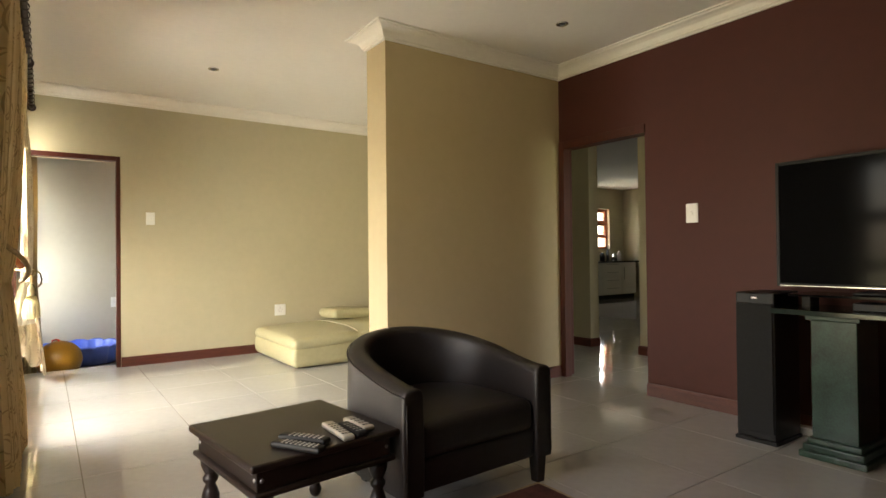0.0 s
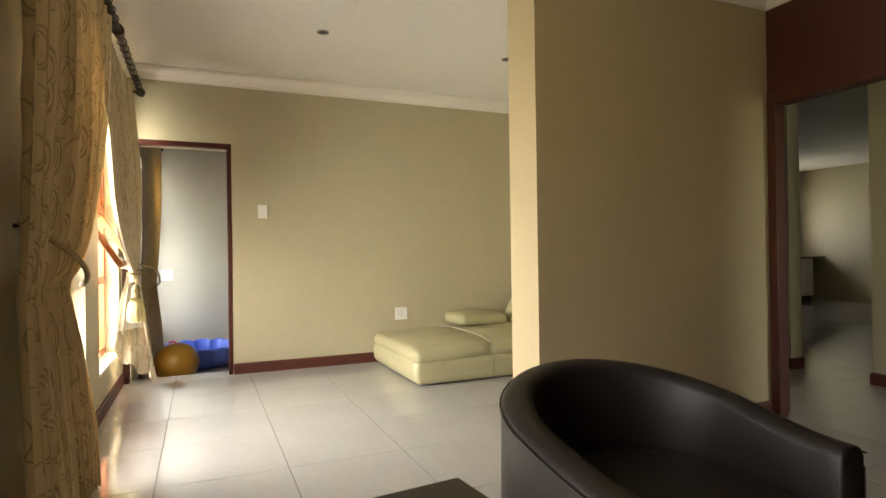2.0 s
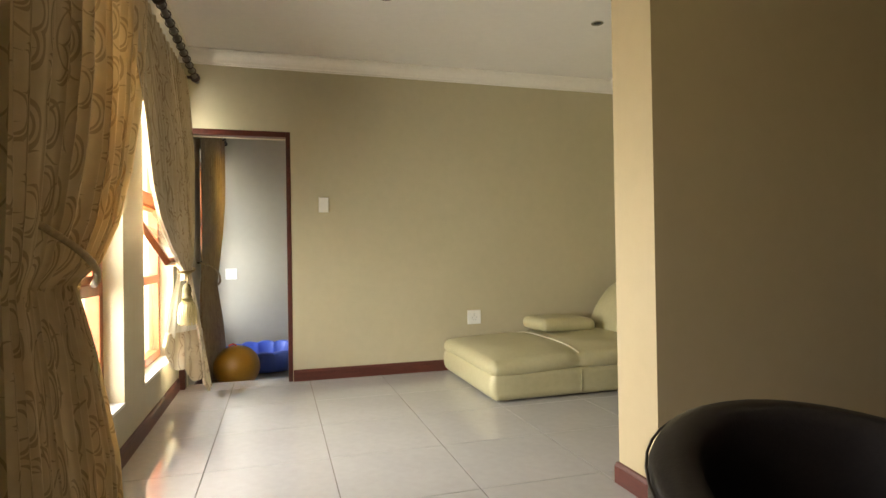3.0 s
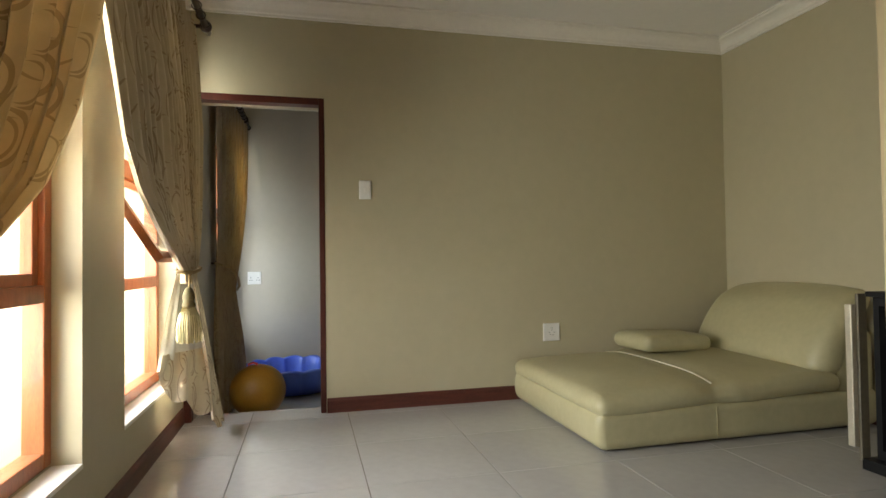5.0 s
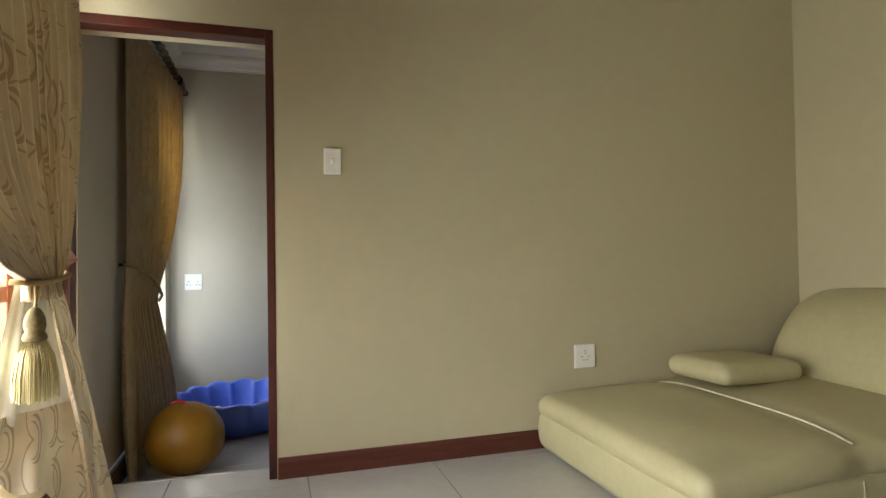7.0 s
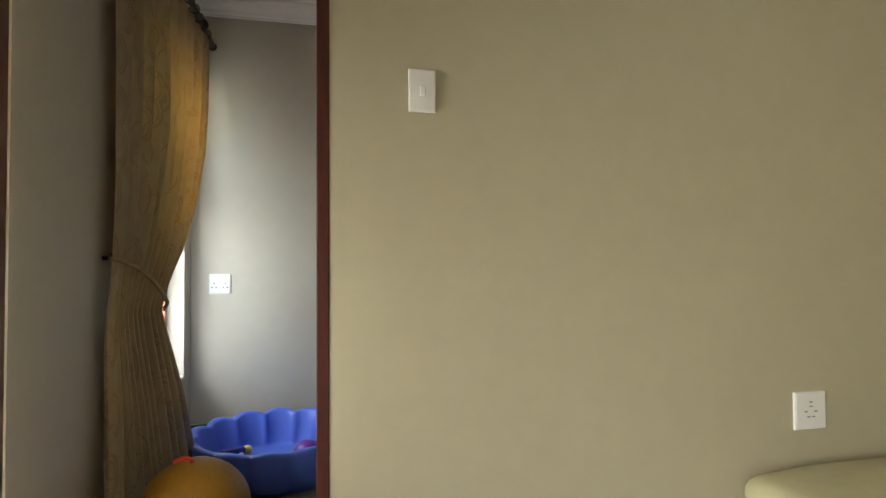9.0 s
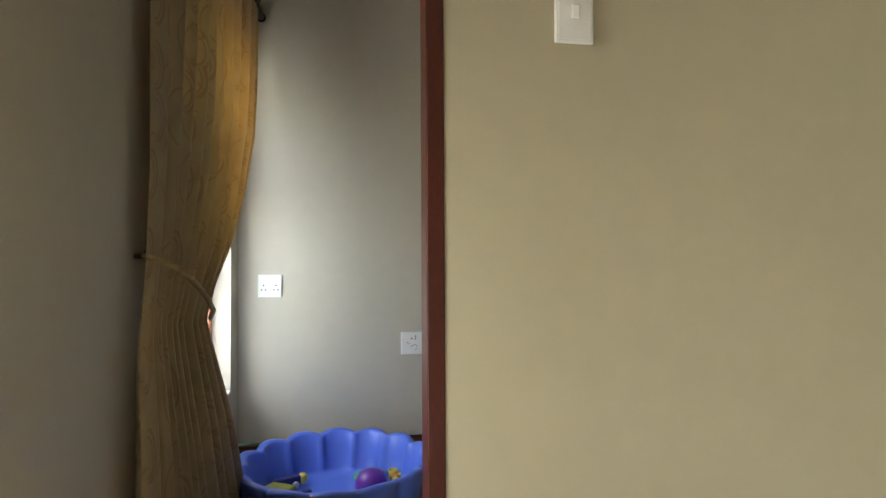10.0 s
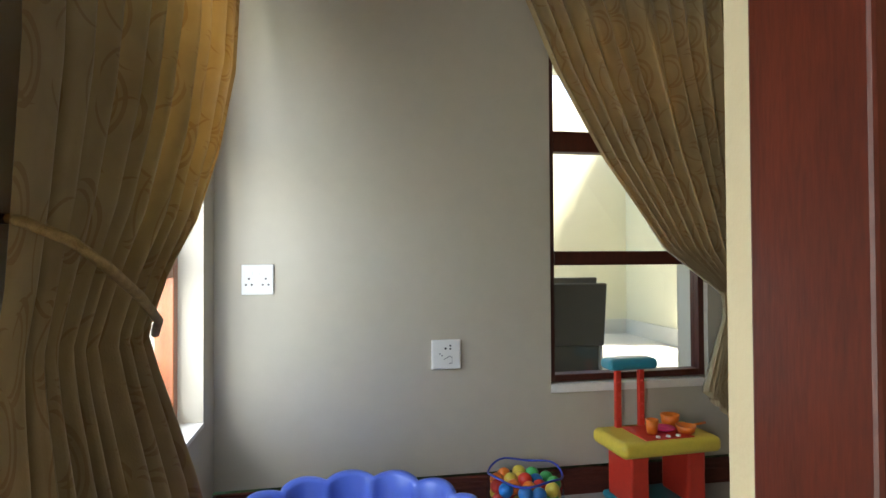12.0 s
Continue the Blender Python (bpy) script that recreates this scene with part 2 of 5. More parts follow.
BARK = mat("bark", (0.12, 0.09, 0.06), 0.9, var=0.3, scale=12, bump=0.8)
GRASS = mat("lawn", (0.075, 0.12, 0.03), 0.9, var=0.35, scale=5, bump=0.6)
KITCHEN_WHITE = mat("white_cabinet_board", (0.62, 0.60, 0.56), 0.3, var=0.03, scale=3)
GRANITE = mat("dark_granite", (0.02, 0.018, 0.016), 0.15, var=0.4, scale=60)


# ---- mesh helpers ----
def part(name, bm, material, parent=None, label="", smooth=False, at=None):
    me = bpy.data.meshes.new(name)
    bm.normal_update()
    if smooth:
        for f in bm.faces:
            f.smooth = True
    bm.to_mesh(me)
    bm.free()
    me.materials.append(material)
    ob = new(name, me)
    if at is not None:
        ob.matrix_basis = at
    if parent is not None:
        ob.parent = parent
    return tagged(ob, label)


def thing(name, x=0, y=0, z=0, rz=0, label="", category="", group="", kind=""):
    ob = new(name)
    ob.empty_display_size = 0.1
    ob.matrix_basis = pose(x, y, z, 0, 0, rz)
    return tagged(ob, label, category, group, kind)


def box(x0, x1, y0, y1, z0, z1, bevel=0.0, seg=2, bm=None):
    own = bmesh.new()
    bmesh.ops.create_cube(own, size=1.0)
    for v in own.verts:
        v.co = Vector((x0 + (v.co.x + 0.5) * (x1 - x0), y0 + (v.co.y + 0.5) * (y1 - y0), z0 + (v.co.z + 0.5) * (z1 - z0)))
    if bevel:
        bmesh.ops.bevel(own, geom=own.edges[:], offset=bevel, segments=seg, profile=0.5, affect="EDGES")
    if bm is None:
        return own
    me = bpy.data.meshes.new("tmp")
    own.to_mesh(me)
    own.free()
    bm.from_mesh(me)
    bpy.data.meshes.remove(me)
    return bm


def boxes(*list_of, bevel=0.0):
    bm = bmesh.new()
    for b in list_of:
        box(*b, bevel=bevel, bm=bm)
    return bm


def lathe(profile, seg=20, bm=None, at=None):
    """Turned body round z from (radius, height) pairs."""
    bm = bm or bmesh.new()
    at = at or Matrix()
    rings = [[bm.verts.new(at @ Vector((r * math.cos(2 * math.pi * k / seg), r * math.sin(2 * math.pi * k / seg), z))) for k in range(seg)] for r, z in profile]
    for a, b in zip(rings, rings[1:]):
        for k in range(seg):
            bm.faces.new((a[k], a[(k + 1) % seg], b[(k + 1) % seg], b[k]))
    bm.faces.new(rings[0][::-1])
    bm.faces.new(rings[-1])
    return bm


def tube(points, r, seg=10, bm=None, closed=False):
    """Round bar along a line of points."""
    bm = bm or bmesh.new()
    pts = [Vector(p) for p in points]
    n, rings = len(pts), []
    for i, p in enumerate(pts):
        a, b = (pts[i - 1], pts[(i + 1) % n]) if closed else (pts[max(i - 1, 0)], pts[min(i + 1, n - 1)])
        d = (b - a).normalized()
        side = d.cross(Vector((0, 0, 1)) if abs(d.z) < 0.95 else Vector((1, 0, 0))).normalized()
        up = side.cross(d)
        rr = r[i] if isinstance(r, (list, tuple)) else r
        rings.append([bm.verts.new(p + rr * (math.cos(2 * math.pi * k / seg) * side + math.sin(2 * math.pi * k / seg) * up)) for k in range(seg)])
    for i in range(n if closed else n - 1):
        a, b = rings[i], rings[(i + 1) % n]
        for k in range(seg):
            bm.faces.new((a[k], a[(k + 1) % seg], b[(k + 1) % seg], b[k]))
    if not closed:
        bm.faces.new(rings[0][::-1])
        bm.faces.new(rings[-1])
    bmesh.ops.recalc_face_normals(bm, faces=bm.faces[:])
    return bm


def ball(r, at=(0, 0, 0), seg=20, squash=(1, 1, 1), bm=None):
    bm = bm or bmesh.new()
    bmesh.ops.create_uvsphere(bm, u_segments=seg, v_segments=max(8, seg // 2), radius=r, matrix=Matrix.Translation(at) @ Matrix.Diagonal((*squash, 1)))
    return bm


def sweep(path, profile, closed=False):
    """Moulding along a plan line, room on its left: profile of (distance from the wall, height), mitred."""
    bm = bmesh.new()
    pts = [Vector(p) for p in path]
    n, rows = len(pts), []
    for i, p in enumerate(pts):
        def left(a, b):
            d = (b - a).normalized()
            return Vector((-d.y, d.x))
        before = left(pts[i - 1], p) if closed or i else left(p, pts[i + 1])
        after = left(p, pts[(i + 1) % n]) if closed or i < n - 1 else before
        m = before + after
        m = m / m.dot(before) if m.length > 1e-6 else before
        rows.append([bm.verts.new((p.x + m.x * d, p.y + m.y * d, z)) for d, z in profile])
    k = len(profile)
    for i in range(n if closed else n - 1):
        a, b = rows[i], rows[(i + 1) % n]
        for j in range(k):
            bm.faces.new((a[j], a[(j + 1) % k], b[(j + 1) % k], b[j]))
    if not closed:
        bm.faces.new(rows[0])
        bm.faces.new(rows[-1][::-1])
    bmesh.ops.recalc_face_normals(bm, faces=bm.faces[:])
    return bm


def wall(name, axis, t0, t1, u0, u1, z1, openings=(), material=PAINT, z0=-0.05, label="painted plaster wall"):
    """Wall of thickness t0..t1 across its axis, along u0..u1, with openings (ua, ub, za, zb) cut through it."""
    us = sorted({u0, u1, *[v for o in openings for v in o[:2] if u0 < v < u1]})
    zs = sorted({z0, z1, *[v for o in openings for v in o[2:] if z0 < v < z1]})
    bm = bmesh.new()

    def place(u, t, z):
        return (t, u, z) if axis == "x" else (u, t, z)

    def quad(*c):
        bm.faces.new([bm.verts.new(place(*p)) for p in c])

    def solid(i, j):
        if not (0 <= i < len(us) - 1 and 0 <= j < len(zs) - 1):
            return False
        u, z = (us[i] + us[i + 1]) / 2, (zs[j] + zs[j + 1]) / 2
        return not any(a < u < b and c < z < d for a, b, c, d in openings)

    for i in range(len(us) - 1):
        for j in range(len(zs) - 1):
            if not solid(i, j):
                continue
            a, b, c, d = us[i], us[i + 1], zs[j], zs[j + 1]
            quad((a, t0, c), (b, t0, c), (b, t0, d), (a, t0, d))
            quad((a, t1, c), (a, t1, d), (b, t1, d), (b, t1, c))
            if not solid(i - 1, j):
                quad((a, t0, c), (a, t0, d), (a, t1, d), (a, t1, c))
            if not solid(i + 1, j):
                quad((b, t0, c), (b, t1, c), (b, t1, d), (b, t0, d))
            if not solid(i, j - 1):
                quad((a, t0, c), (a, t1, c), (b, t1, c), (b, t0, c))
            if not solid(i, j + 1):
                quad((a, t0, d), (b, t0, d), (b, t1, d), (a, t1, d))
    bmesh.ops.remove_doubles(bm, verts=bm.verts[:], dist=1e-5)
    bmesh.ops.recalc_face_normals(bm, faces=bm.faces[:])
    ob = part(name, bm, material)
    return tagged(ob, label, "wall", kind="structure")


def cushion(x0, x1, y0, y1, z0, z1, r=0.05, puff=0.02, cuts=8, shape=None):
    """Padded block with rounded edges and a slightly domed top; shape bends the finished points."""
    c = Vector(((x0 + x1) / 2, (y0 + y1) / 2, (z0 + z1) / 2))
    h = Vector(((x1 - x0) / 2, (y1 - y0) / 2, (z1 - z0) / 2))
    rr = min(r, min(h) * 0.98)
    bm, verts = bmesh.new(), {}
    axes = []
    for i in range(3):
        edge = [h[i] - rr + rr * k / 4 for k in range(5)]
        inner = h[i] - rr
        mid = [-inner + 2 * inner * k / cuts for k in range(1, cuts)] if inner > 1e-6 else []
        axes.append([-e for e in edge[::-1]] + mid + edge)

    def vert(i, j, k):
        if (i, j, k) not in verts:
            d = Vector((axes[0][i], axes[1][j], axes[2][k]))
            core = Vector([max(-h[a] + rr, min(h[a] - rr, d[a])) for a in range(3)])
            out = d - core
            if out.length > 1e-9:
                out = out.normalized() * max(abs(o) for o in out)
            p = core + out
            f = max(0, 1 - (p.x / h.x) ** 4) * max(0, 1 - (p.y / h.y) ** 4)
            p.z += puff * f * (1 if p.z > 0 else -0.2)
            p += c
            verts[i, j, k] = bm.verts.new(shape(p) if shape else p)
        return verts[i, j, k]

    n = [len(a) - 1 for a in axes]
    for a in range(3):
        b, e = (a + 1) % 3, (a + 2) % 3
        for side in (0, n[a]):
            for p in range(n[b]):
                for q in range(n[e]):
                    loop = []
                    for u, w in ((p, q), (p + 1, q), (p + 1, q + 1), (p, q + 1)):
                        idx = [0, 0, 0]
                        idx[a], idx[b], idx[e] = side, u, w
                        loop.append(vert(*idx))
                    bm.faces.new(loop if side else loop[::-1])
    return bm


# ---- structure ----
L, R, FAR, CEIL, BACK = -0.16, 3.862, 7.36, 2.72, -3.0
L2, FAR2, WALL_END, FZ = -0.10, 9.68, 7.515, -0.178
R2 = 3.4
W_OUT = -0.46
PITCH = 0.611

# The first opening is unseen, assumed for the warm fill lamp.
wall("wall_west", "x", L, W_OUT, BACK - 0.3, 7.43, CEIL + 0.2, [(2.1, 3.4, 0.30, 2.12), (4.70, 5.733, 0.30, 2.12), (6.208, 7.21, 0.30, 2.12)], label="beige painted wall with three deep window openings")
wall("wall_west_playroom", "x", L2, W_OUT + 0.09, 7.43, FAR2 + 0.3, CEIL + 0.2, [(8.38, 9.49, 0.295, 2.12)], PAINT_COOL_LIT, label="beige painted playroom wall with one window opening, toned for cool daylight")
wall("wall_north", "y", FAR, WALL_END, L, R + 0.2, CEIL + 0.2, [(-0.15, 0.730, -0.35, 2.10)], label="beige painted wall with an open doorway")
wall("wall_playroom_north", "y", FAR2, FAR2 + 0.26, L2 - 0.4, R2 + 0.2, CEIL + 0.2, [(1.412, 2.238, 0.335, 2.12)], PAINT_COOL_LIT, label="beige painted playroom wall with a window opening, toned for cool daylight")
wall("wall_playroom_east", "x", R2, R2 + 0.2, WALL_END, FAR2, CEIL + 0.2, material=PAINT_COOL_LIT)
wall("wall_east", "x", R, R + 0.15, 4.40, FAR, CEIL + 0.2, label="beige painted wall")
wall("wall_maroon", "x", R, R + 0.15, BACK - 0.3, 4.40, CEIL + 0.2, [(3.52, 4.39, -0.35, 2.065)], MAROON, label="dark maroon painted wall with a doorway")
wall("wall_pier", "y", 4.40, 4.68, 2.097, R, CEIL + 0.2, material=PAINT_BOUNCE_LIT, label="beige painted dividing wall with a free end")
wall("wall_south", "y", BACK, BACK - 0.3, L, R, CEIL + 0.2)

# hall and kitchen seen through the far doorway
KN = 10.2
wall("wall_hall_pier_south", "x", 5.30, 5.45, 2.2, 4.62, CEIL + 0.2, label="beige painted hall wall")
wall("wall_hall_pier_north", "x", 5.30, 5.45, 5.29, 7.0, CEIL + 0.2, label="beige painted hall wall")
# The opening here is unseen, added to admit the hall's fill lamp.
wall("wall_hall_south", "y", 2.2, 2.05, R + 0.15, 12.6, CEIL + 0.2, [(4.2, 5.1, -0.004, 2.05)])
wall("wall_hall_north", "y", 6.6, 6.75, R + 0.15, 5.3, CEIL + 0.2)
wall("wall_kitchen_west", "x", 5.45, 5.30, 6.75, KN, CEIL + 0.2)
wall("wall_kitchen_north", "y", KN, KN + 0.25, 5.3, 12.6, CEIL + 0.2, [(10.75, 11.85, 1.2, 2.2)], label="beige kitchen wall with a window")
wall("wall_kitchen_east", "x", 12.4, 12.6, 2.2, KN, CEIL + 0.2)

for name, b, m in (("ceiling", (L - 0.3, R + 0.2, BACK - 0.3, WALL_END - 0.02, CEIL, CEIL + 0.12), WHITE),
                   ("ceiling_playroom", (L2 - 0.3, R2 + 0.2, WALL_END - 0.02, FAR2 + 0.2, CEIL, CEIL + 0.12), WHITE),
                   ("ceiling_hall", (R + 0.15, 12.6, 2.1, KN, CEIL, CEIL + 0.12), WHITE),
                   ("roof", (-0.75, 12.9, BACK - 0.9, KN + 0.7, CEIL + 0.2, CEIL + 0.4), GREY_METAL)):
    tagged(part(name, box(*b), m), "white painted plaster ceiling" if "roof" not in name else "flat roof slab over the rooms", "ceiling" if "roof" not in name else "roof", kind="structure")

COVE = [(d * 1.25, z) for d, z in [(0.0, CEIL - 0.098), (0.012, CEIL - 0.098), (0.012, CEIL - 0.086), (0.022, CEIL - 0.080), (0.028, CEIL - 0.062), (0.040, CEIL - 0.043),
        (0.058, CEIL - 0.030), (0.078, CEIL - 0.022), (0.084, CEIL - 0.012), (0.096, CEIL - 0.012), (0.096, CEIL + 0.002), (0.0, CEIL + 0.002)]]
ring = [(L, BACK), (R, BACK), (R, 4.40), (2.097, 4.40), (2.097, 4.68), (R, 4.68), (R, FAR), (L, FAR)]
tagged(part("cornice", sweep(ring, COVE, True), CORNICE), "white moulded plaster cornice round the ceiling", "cornice", kind="structure")
ring2 = [(L2, WALL_END), (R2, WALL_END), (R2, FAR2), (L2, FAR2)]
tagged(part("cornice_playroom", sweep(ring2, COVE, True), CORNICE), "white moulded plaster cornice round the ceiling", "cornice", kind="structure")

SK = [(0, 0), (0.016, 0), (0.016, 0.078), (0.012, 0.086), (0.010, 0.094), (0.0, 0.096)]
SK2 = [(0, FZ), (0.020, FZ), (0.020, FZ + 0.07), (0.015, FZ + 0.075), (0.015, FZ + 0.09), (0.010, FZ + 0.096), (0.010, FZ + 0.112), (0.0, FZ + 0.117)]
for name, path in (("baseboard_north", [(R - 0.002, 4.40), (2.097, 4.40), (2.097, 4.68), (R, 4.68), (R, FAR), (0.734, FAR)]),
                   ("baseboard_west", [(L, FAR), (L, BACK), (R, BACK), (R, 3.52)]),
                   ("baseboard_hall_south", [(5.30, 2.2), (5.30, 4.62), (5.45, 4.62)]),
                   ("baseboard_hall_north", [(5.45, 5.29), (5.30, 5.29), (5.30, 6.6)])):
    tagged(part(name, sweep(path, SK), SKIRT), "dark mahogany wooden skirting board along the wall", "baseboard", kind="structure")
tagged(part("baseboard_playroom", sweep([(0.78, WALL_END), (R2, WALL_END), (R2, FAR2), (L2, FAR2), (L2, WALL_END + 0.02)], SK2), SKIRT), "dark mahogany moulded skirting board along the wall", "baseboard", kind="structure")

# door linings
lining = thing("door_1", 0.3, FAR, 0, label="mahogany wooden door lining without a door leaf", category="door frame", kind="structure")
part("jamb", box(0.394, 0.430, -0.003, 0.085, 0, 2.10, 0.003), TRIM, lining)
part("jamb", box(-0.452, -0.406, -0.003, 0.085, 0, 2.10, 0.003), TRIM, lining)
part("head", box(-0.406, 0.394, -0.003, 0.085, 2.055, 2.10, 0.003), TRIM, lining)
part("reveal", boxes((-0.40, 0.428, 0.0855, WALL_END - FAR, 2.058, 2.10), (-0.452, -0.404, 0.0855, WALL_END - FAR, FZ, 2.10)), PAINT, lining, "beige plastered reveal")
lining2 = thing("door_2", R, 3.95, 0, label="mahogany wooden door lining in the maroon wall", category="door frame", kind="structure")
part("jamb", box(-0.014, 0.06, 0.385, 0.445, 0, 2.072, 0.003), TRIM, lining2)
part("jamb", box(0.085, 0.16, -0.445, -0.385, 0, 2.0, 0.003), TRIM, lining2)
part("head", box(-0.014, 0.10, -0.435, 0.385, 2.002, 2.072, 0.003), TRIM, lining2)


def window(name, axis, face, ua, ub, z0, z1, outward, label, open_sash=False, rows=(0.90, 1.47), fw=0.055, wood=None, sashes=True, half=(0.03, 0.03)):
    """Wooden window in an opening: three stacked lights; the middle one may stand open, hung at its head."""
    w = thing(name, label=label, category="window", kind="structure")

    def put(u0, u1, t0, t1, za, zb):
        t0, t1 = face + outward * t0, face + outward * t1
        t0, t1 = min(t0, t1), max(t0, t1)
        return (t0, t1, u0, u1, za, zb) if axis == "x" else (u0, u1, t0, t1, za, zb)

    wood = wood or FRAME
    fr = part("window_frame", boxes(put(ua, ua + fw, 0.0, 0.07, z0, z1), put(ub - fw, ub, 0.0, 0.07, z0, z1), put(ua + fw, ub - fw, 0.0, 0.07, z0, z0 + fw), put(ua + fw, ub - fw, 0.0, 0.07, z1 - 0.05, z1),
              *[put(ua + fw, ub - fw, 0.0, 0.07, z - h, z + h) for z, h in zip(rows, half)], bevel=0.004), wood, w)
    edges = [z0 + fw, *[v for z, h in zip(rows, half) for v in (z - h, z + h)], z1 - 0.05]
    for i in range(3):
        za, zb = edges[2 * i], edges[2 * i + 1]
        a, b = ua + fw, ub - fw
        if i == 0 or not sashes:
            p = part("pane", box(*put(a, b, 0.035, 0.04, za, zb)), GLASS, w)
        else:
            s = 0.04
            opened = open_sash and i == 1
            bm = boxes(put(a, a + s, 0.02, 0.06, za, zb), put(b - s, b, 0.02, 0.06, za, zb), put(a + s, b - s, 0.02, 0.06, za, za + s), put(a + s, b - s, 0.02, 0.06, zb - s, zb), bevel=0.003)
            g = box(*put(a + s, b - s, 0.037, 0.042, za + s, zb - s))
            if opened:
                hinge = Vector((face + outward * 0.06, 0, zb)) if axis == "x" else Vector((0, face + outward * 0.06, zb))
                turn = Matrix.Translation(hinge) @ Matrix.Rotation(radians(32) * (-outward if axis == "x" else outward) * -1, 4, "Y" if axis == "x" else "X") @ Matrix.Translation(-hinge)
                bm.transform(turn)
                g.transform(turn)
            sash = part("sash", bm, wood, w)
            p = part("pane", g, GLASS, sash)
        p.visible_shadow = False
    return w


SASH_FACE = L - 0.095
window("window_1", "x", SASH_FACE, 4.70, 5.733, 0.31, 2.12, -1, "meranti wood window with three stacked lights", rows=(0.90, 1.46))
window("window_2", "x", SASH_FACE, 6.208, 7.21, 0.31, 2.12, -1, "meranti wood window with its middle light propped open", True, rows=(0.90, 1.46))
window("window_3", "x", L2 - 0.095, 8.38, 9.49, 0.305, 2.12, -1, "meranti wood window with three stacked lights", rows=(0.90, 1.46))
window("window_4", "y", FAR2 + 0.03, 1.412, 2.238, 0.345, 2.12, 1, "mahogany wood window looking on to a patio", rows=(0.936, 1.502), fw=0.032, wood=TRIM, sashes=False, half=(0.034, 0.05))
# Assumed window out of view, added round the warm fill lamp.
window("unseen_window_5", "x", SASH_FACE, 2.1, 3.4, 0.31, 2.12, -1, "meranti wood window with three stacked lights", rows=(0.90, 1.46))
window("window_6", "y", KN + 0.08, 10.75, 11.85, 1.2, 2.2, 1, "kitchen window with a dark wooden frame", rows=(1.5, 1.85))
for name, b in (("sill_1", (SASH_FACE, L + 0.004, 4.70, 5.733, 0.285, 0.304)), ("sill_2", (SASH_FACE, L + 0.004, 6.208, 7.21, 0.285, 0.304)),
                ("sill_3", (L2 - 0.095, L2 + 0.004, 8.38, 9.49, 0.28, 0.299)), ("sill_4", (1.412, 2.25, FAR2 - 0.012, FAR2 + 0.03, 0.30, 0.34))):
    tagged(part(name, box(*b, bevel=0.003), REVEAL), "white plastered window sill", "window sill", kind="structure")


# ---- curtains ----
def lerp_table(table, z):
    for (za, *a), (zb, *b) in zip(table, table[1:]):
        if za <= z <= zb:
            k = (z - za) / (zb - za)
            return [p + (q - p) * k for p, q in zip(a, b)]
    return list(table[-1][1:] if z > table[-1][0] else table[0][1:])


def drape(axis, base, table, top, hem, folds, cloth, name, parent, material=None, label="", out=1, seed=0, rows=90, cols=170, tilt=0.0, ruffle=0.012):
    """Hanging cloth. table: (z, near edge, far edge, fold depth, distance off the base plane), from the lowest up.
    hem: heights of the lower edge at the near and far side. cloth: the full cloth's width in metres."""
    rnd = random.Random(seed)
    ph = [rnd.uniform(0, 6.28) for _ in range(6)]
    bm = bmesh.new()
    uvl = bm.loops.layers.uv.new("UVMap")
    grid, uvs = [], []
    for i in range(rows + 1):
        row, urow = [], []
        for j in range(cols + 1):
            s = j / cols
            low = hem[0] + (hem[1] - hem[0]) * s + ruffle * math.sin(s * folds * 6.28 + ph[0]) + 0.5 * ruffle * math.sin(s * folds * 2.6 + ph[2])
            h = (i / rows) ** 1.0
            z = low + (top - low) * h
            a, b, depth, off = lerp_table(table, z)
            warp = s + 0.018 * math.sin(s * 9 + ph[1]) + 0.012 * math.sin(s * 23 + ph[2] + z * 0.6)
            wave = 2.0 * abs(math.sin(warp * folds * 3.1416 + ph[3] + 0.12 * math.sin(z * 2.1 + ph[4]))) ** 0.8 - 1.0
            small = 0.12 * math.sin(warp * folds * 13.1 + ph[5] + z * 1.2)
            u = a + (b - a) * (s + 0.35 / folds * math.cos(warp * folds * 6.283 + ph[3]) * 0.4)
            near = min(1.0, 0.55 + s * 3.5)
            d = base + out * (off + tilt * (s - 0.6) + depth * near * (wave + small) * (0.85 + 0.15 * math.sin(z * 3 + s * 7)))
            p = (d, u, z) if axis == "x" else (u, d, z)
            row.append(bm.verts.new(p))
            urow.append((s * cloth, z))
        grid.append(row)
        uvs.append(urow)
    for i in range(rows):
        for j in range(cols):
            f = bm.faces.new((grid[i][j], grid[i][j + 1], grid[i + 1][j + 1], grid[i + 1][j]))
            for lp, (a, b) in zip(f.loops, ((i, j), (i, j + 1), (i + 1, j + 1), (i + 1, j))):
                lp[uvl].uv = uvs[a][b]
    return part(name, bm, material or CURTAIN, parent, label, smooth=True)


def twisted_rope(points, r=0.009):
    bm = tube(points, r, 8)
    return bm


def arc(a, b, sag, n=10, bulge=(0, 0, 0)):
    a, b, g = Vector(a), Vector(b), Vector(bulge)
    return [a + (b - a) * (k / n) + (Vector((0, 0, -sag)) + g) * (4 * (k / n) * (1 - k / n)) for k in range(n + 1)]


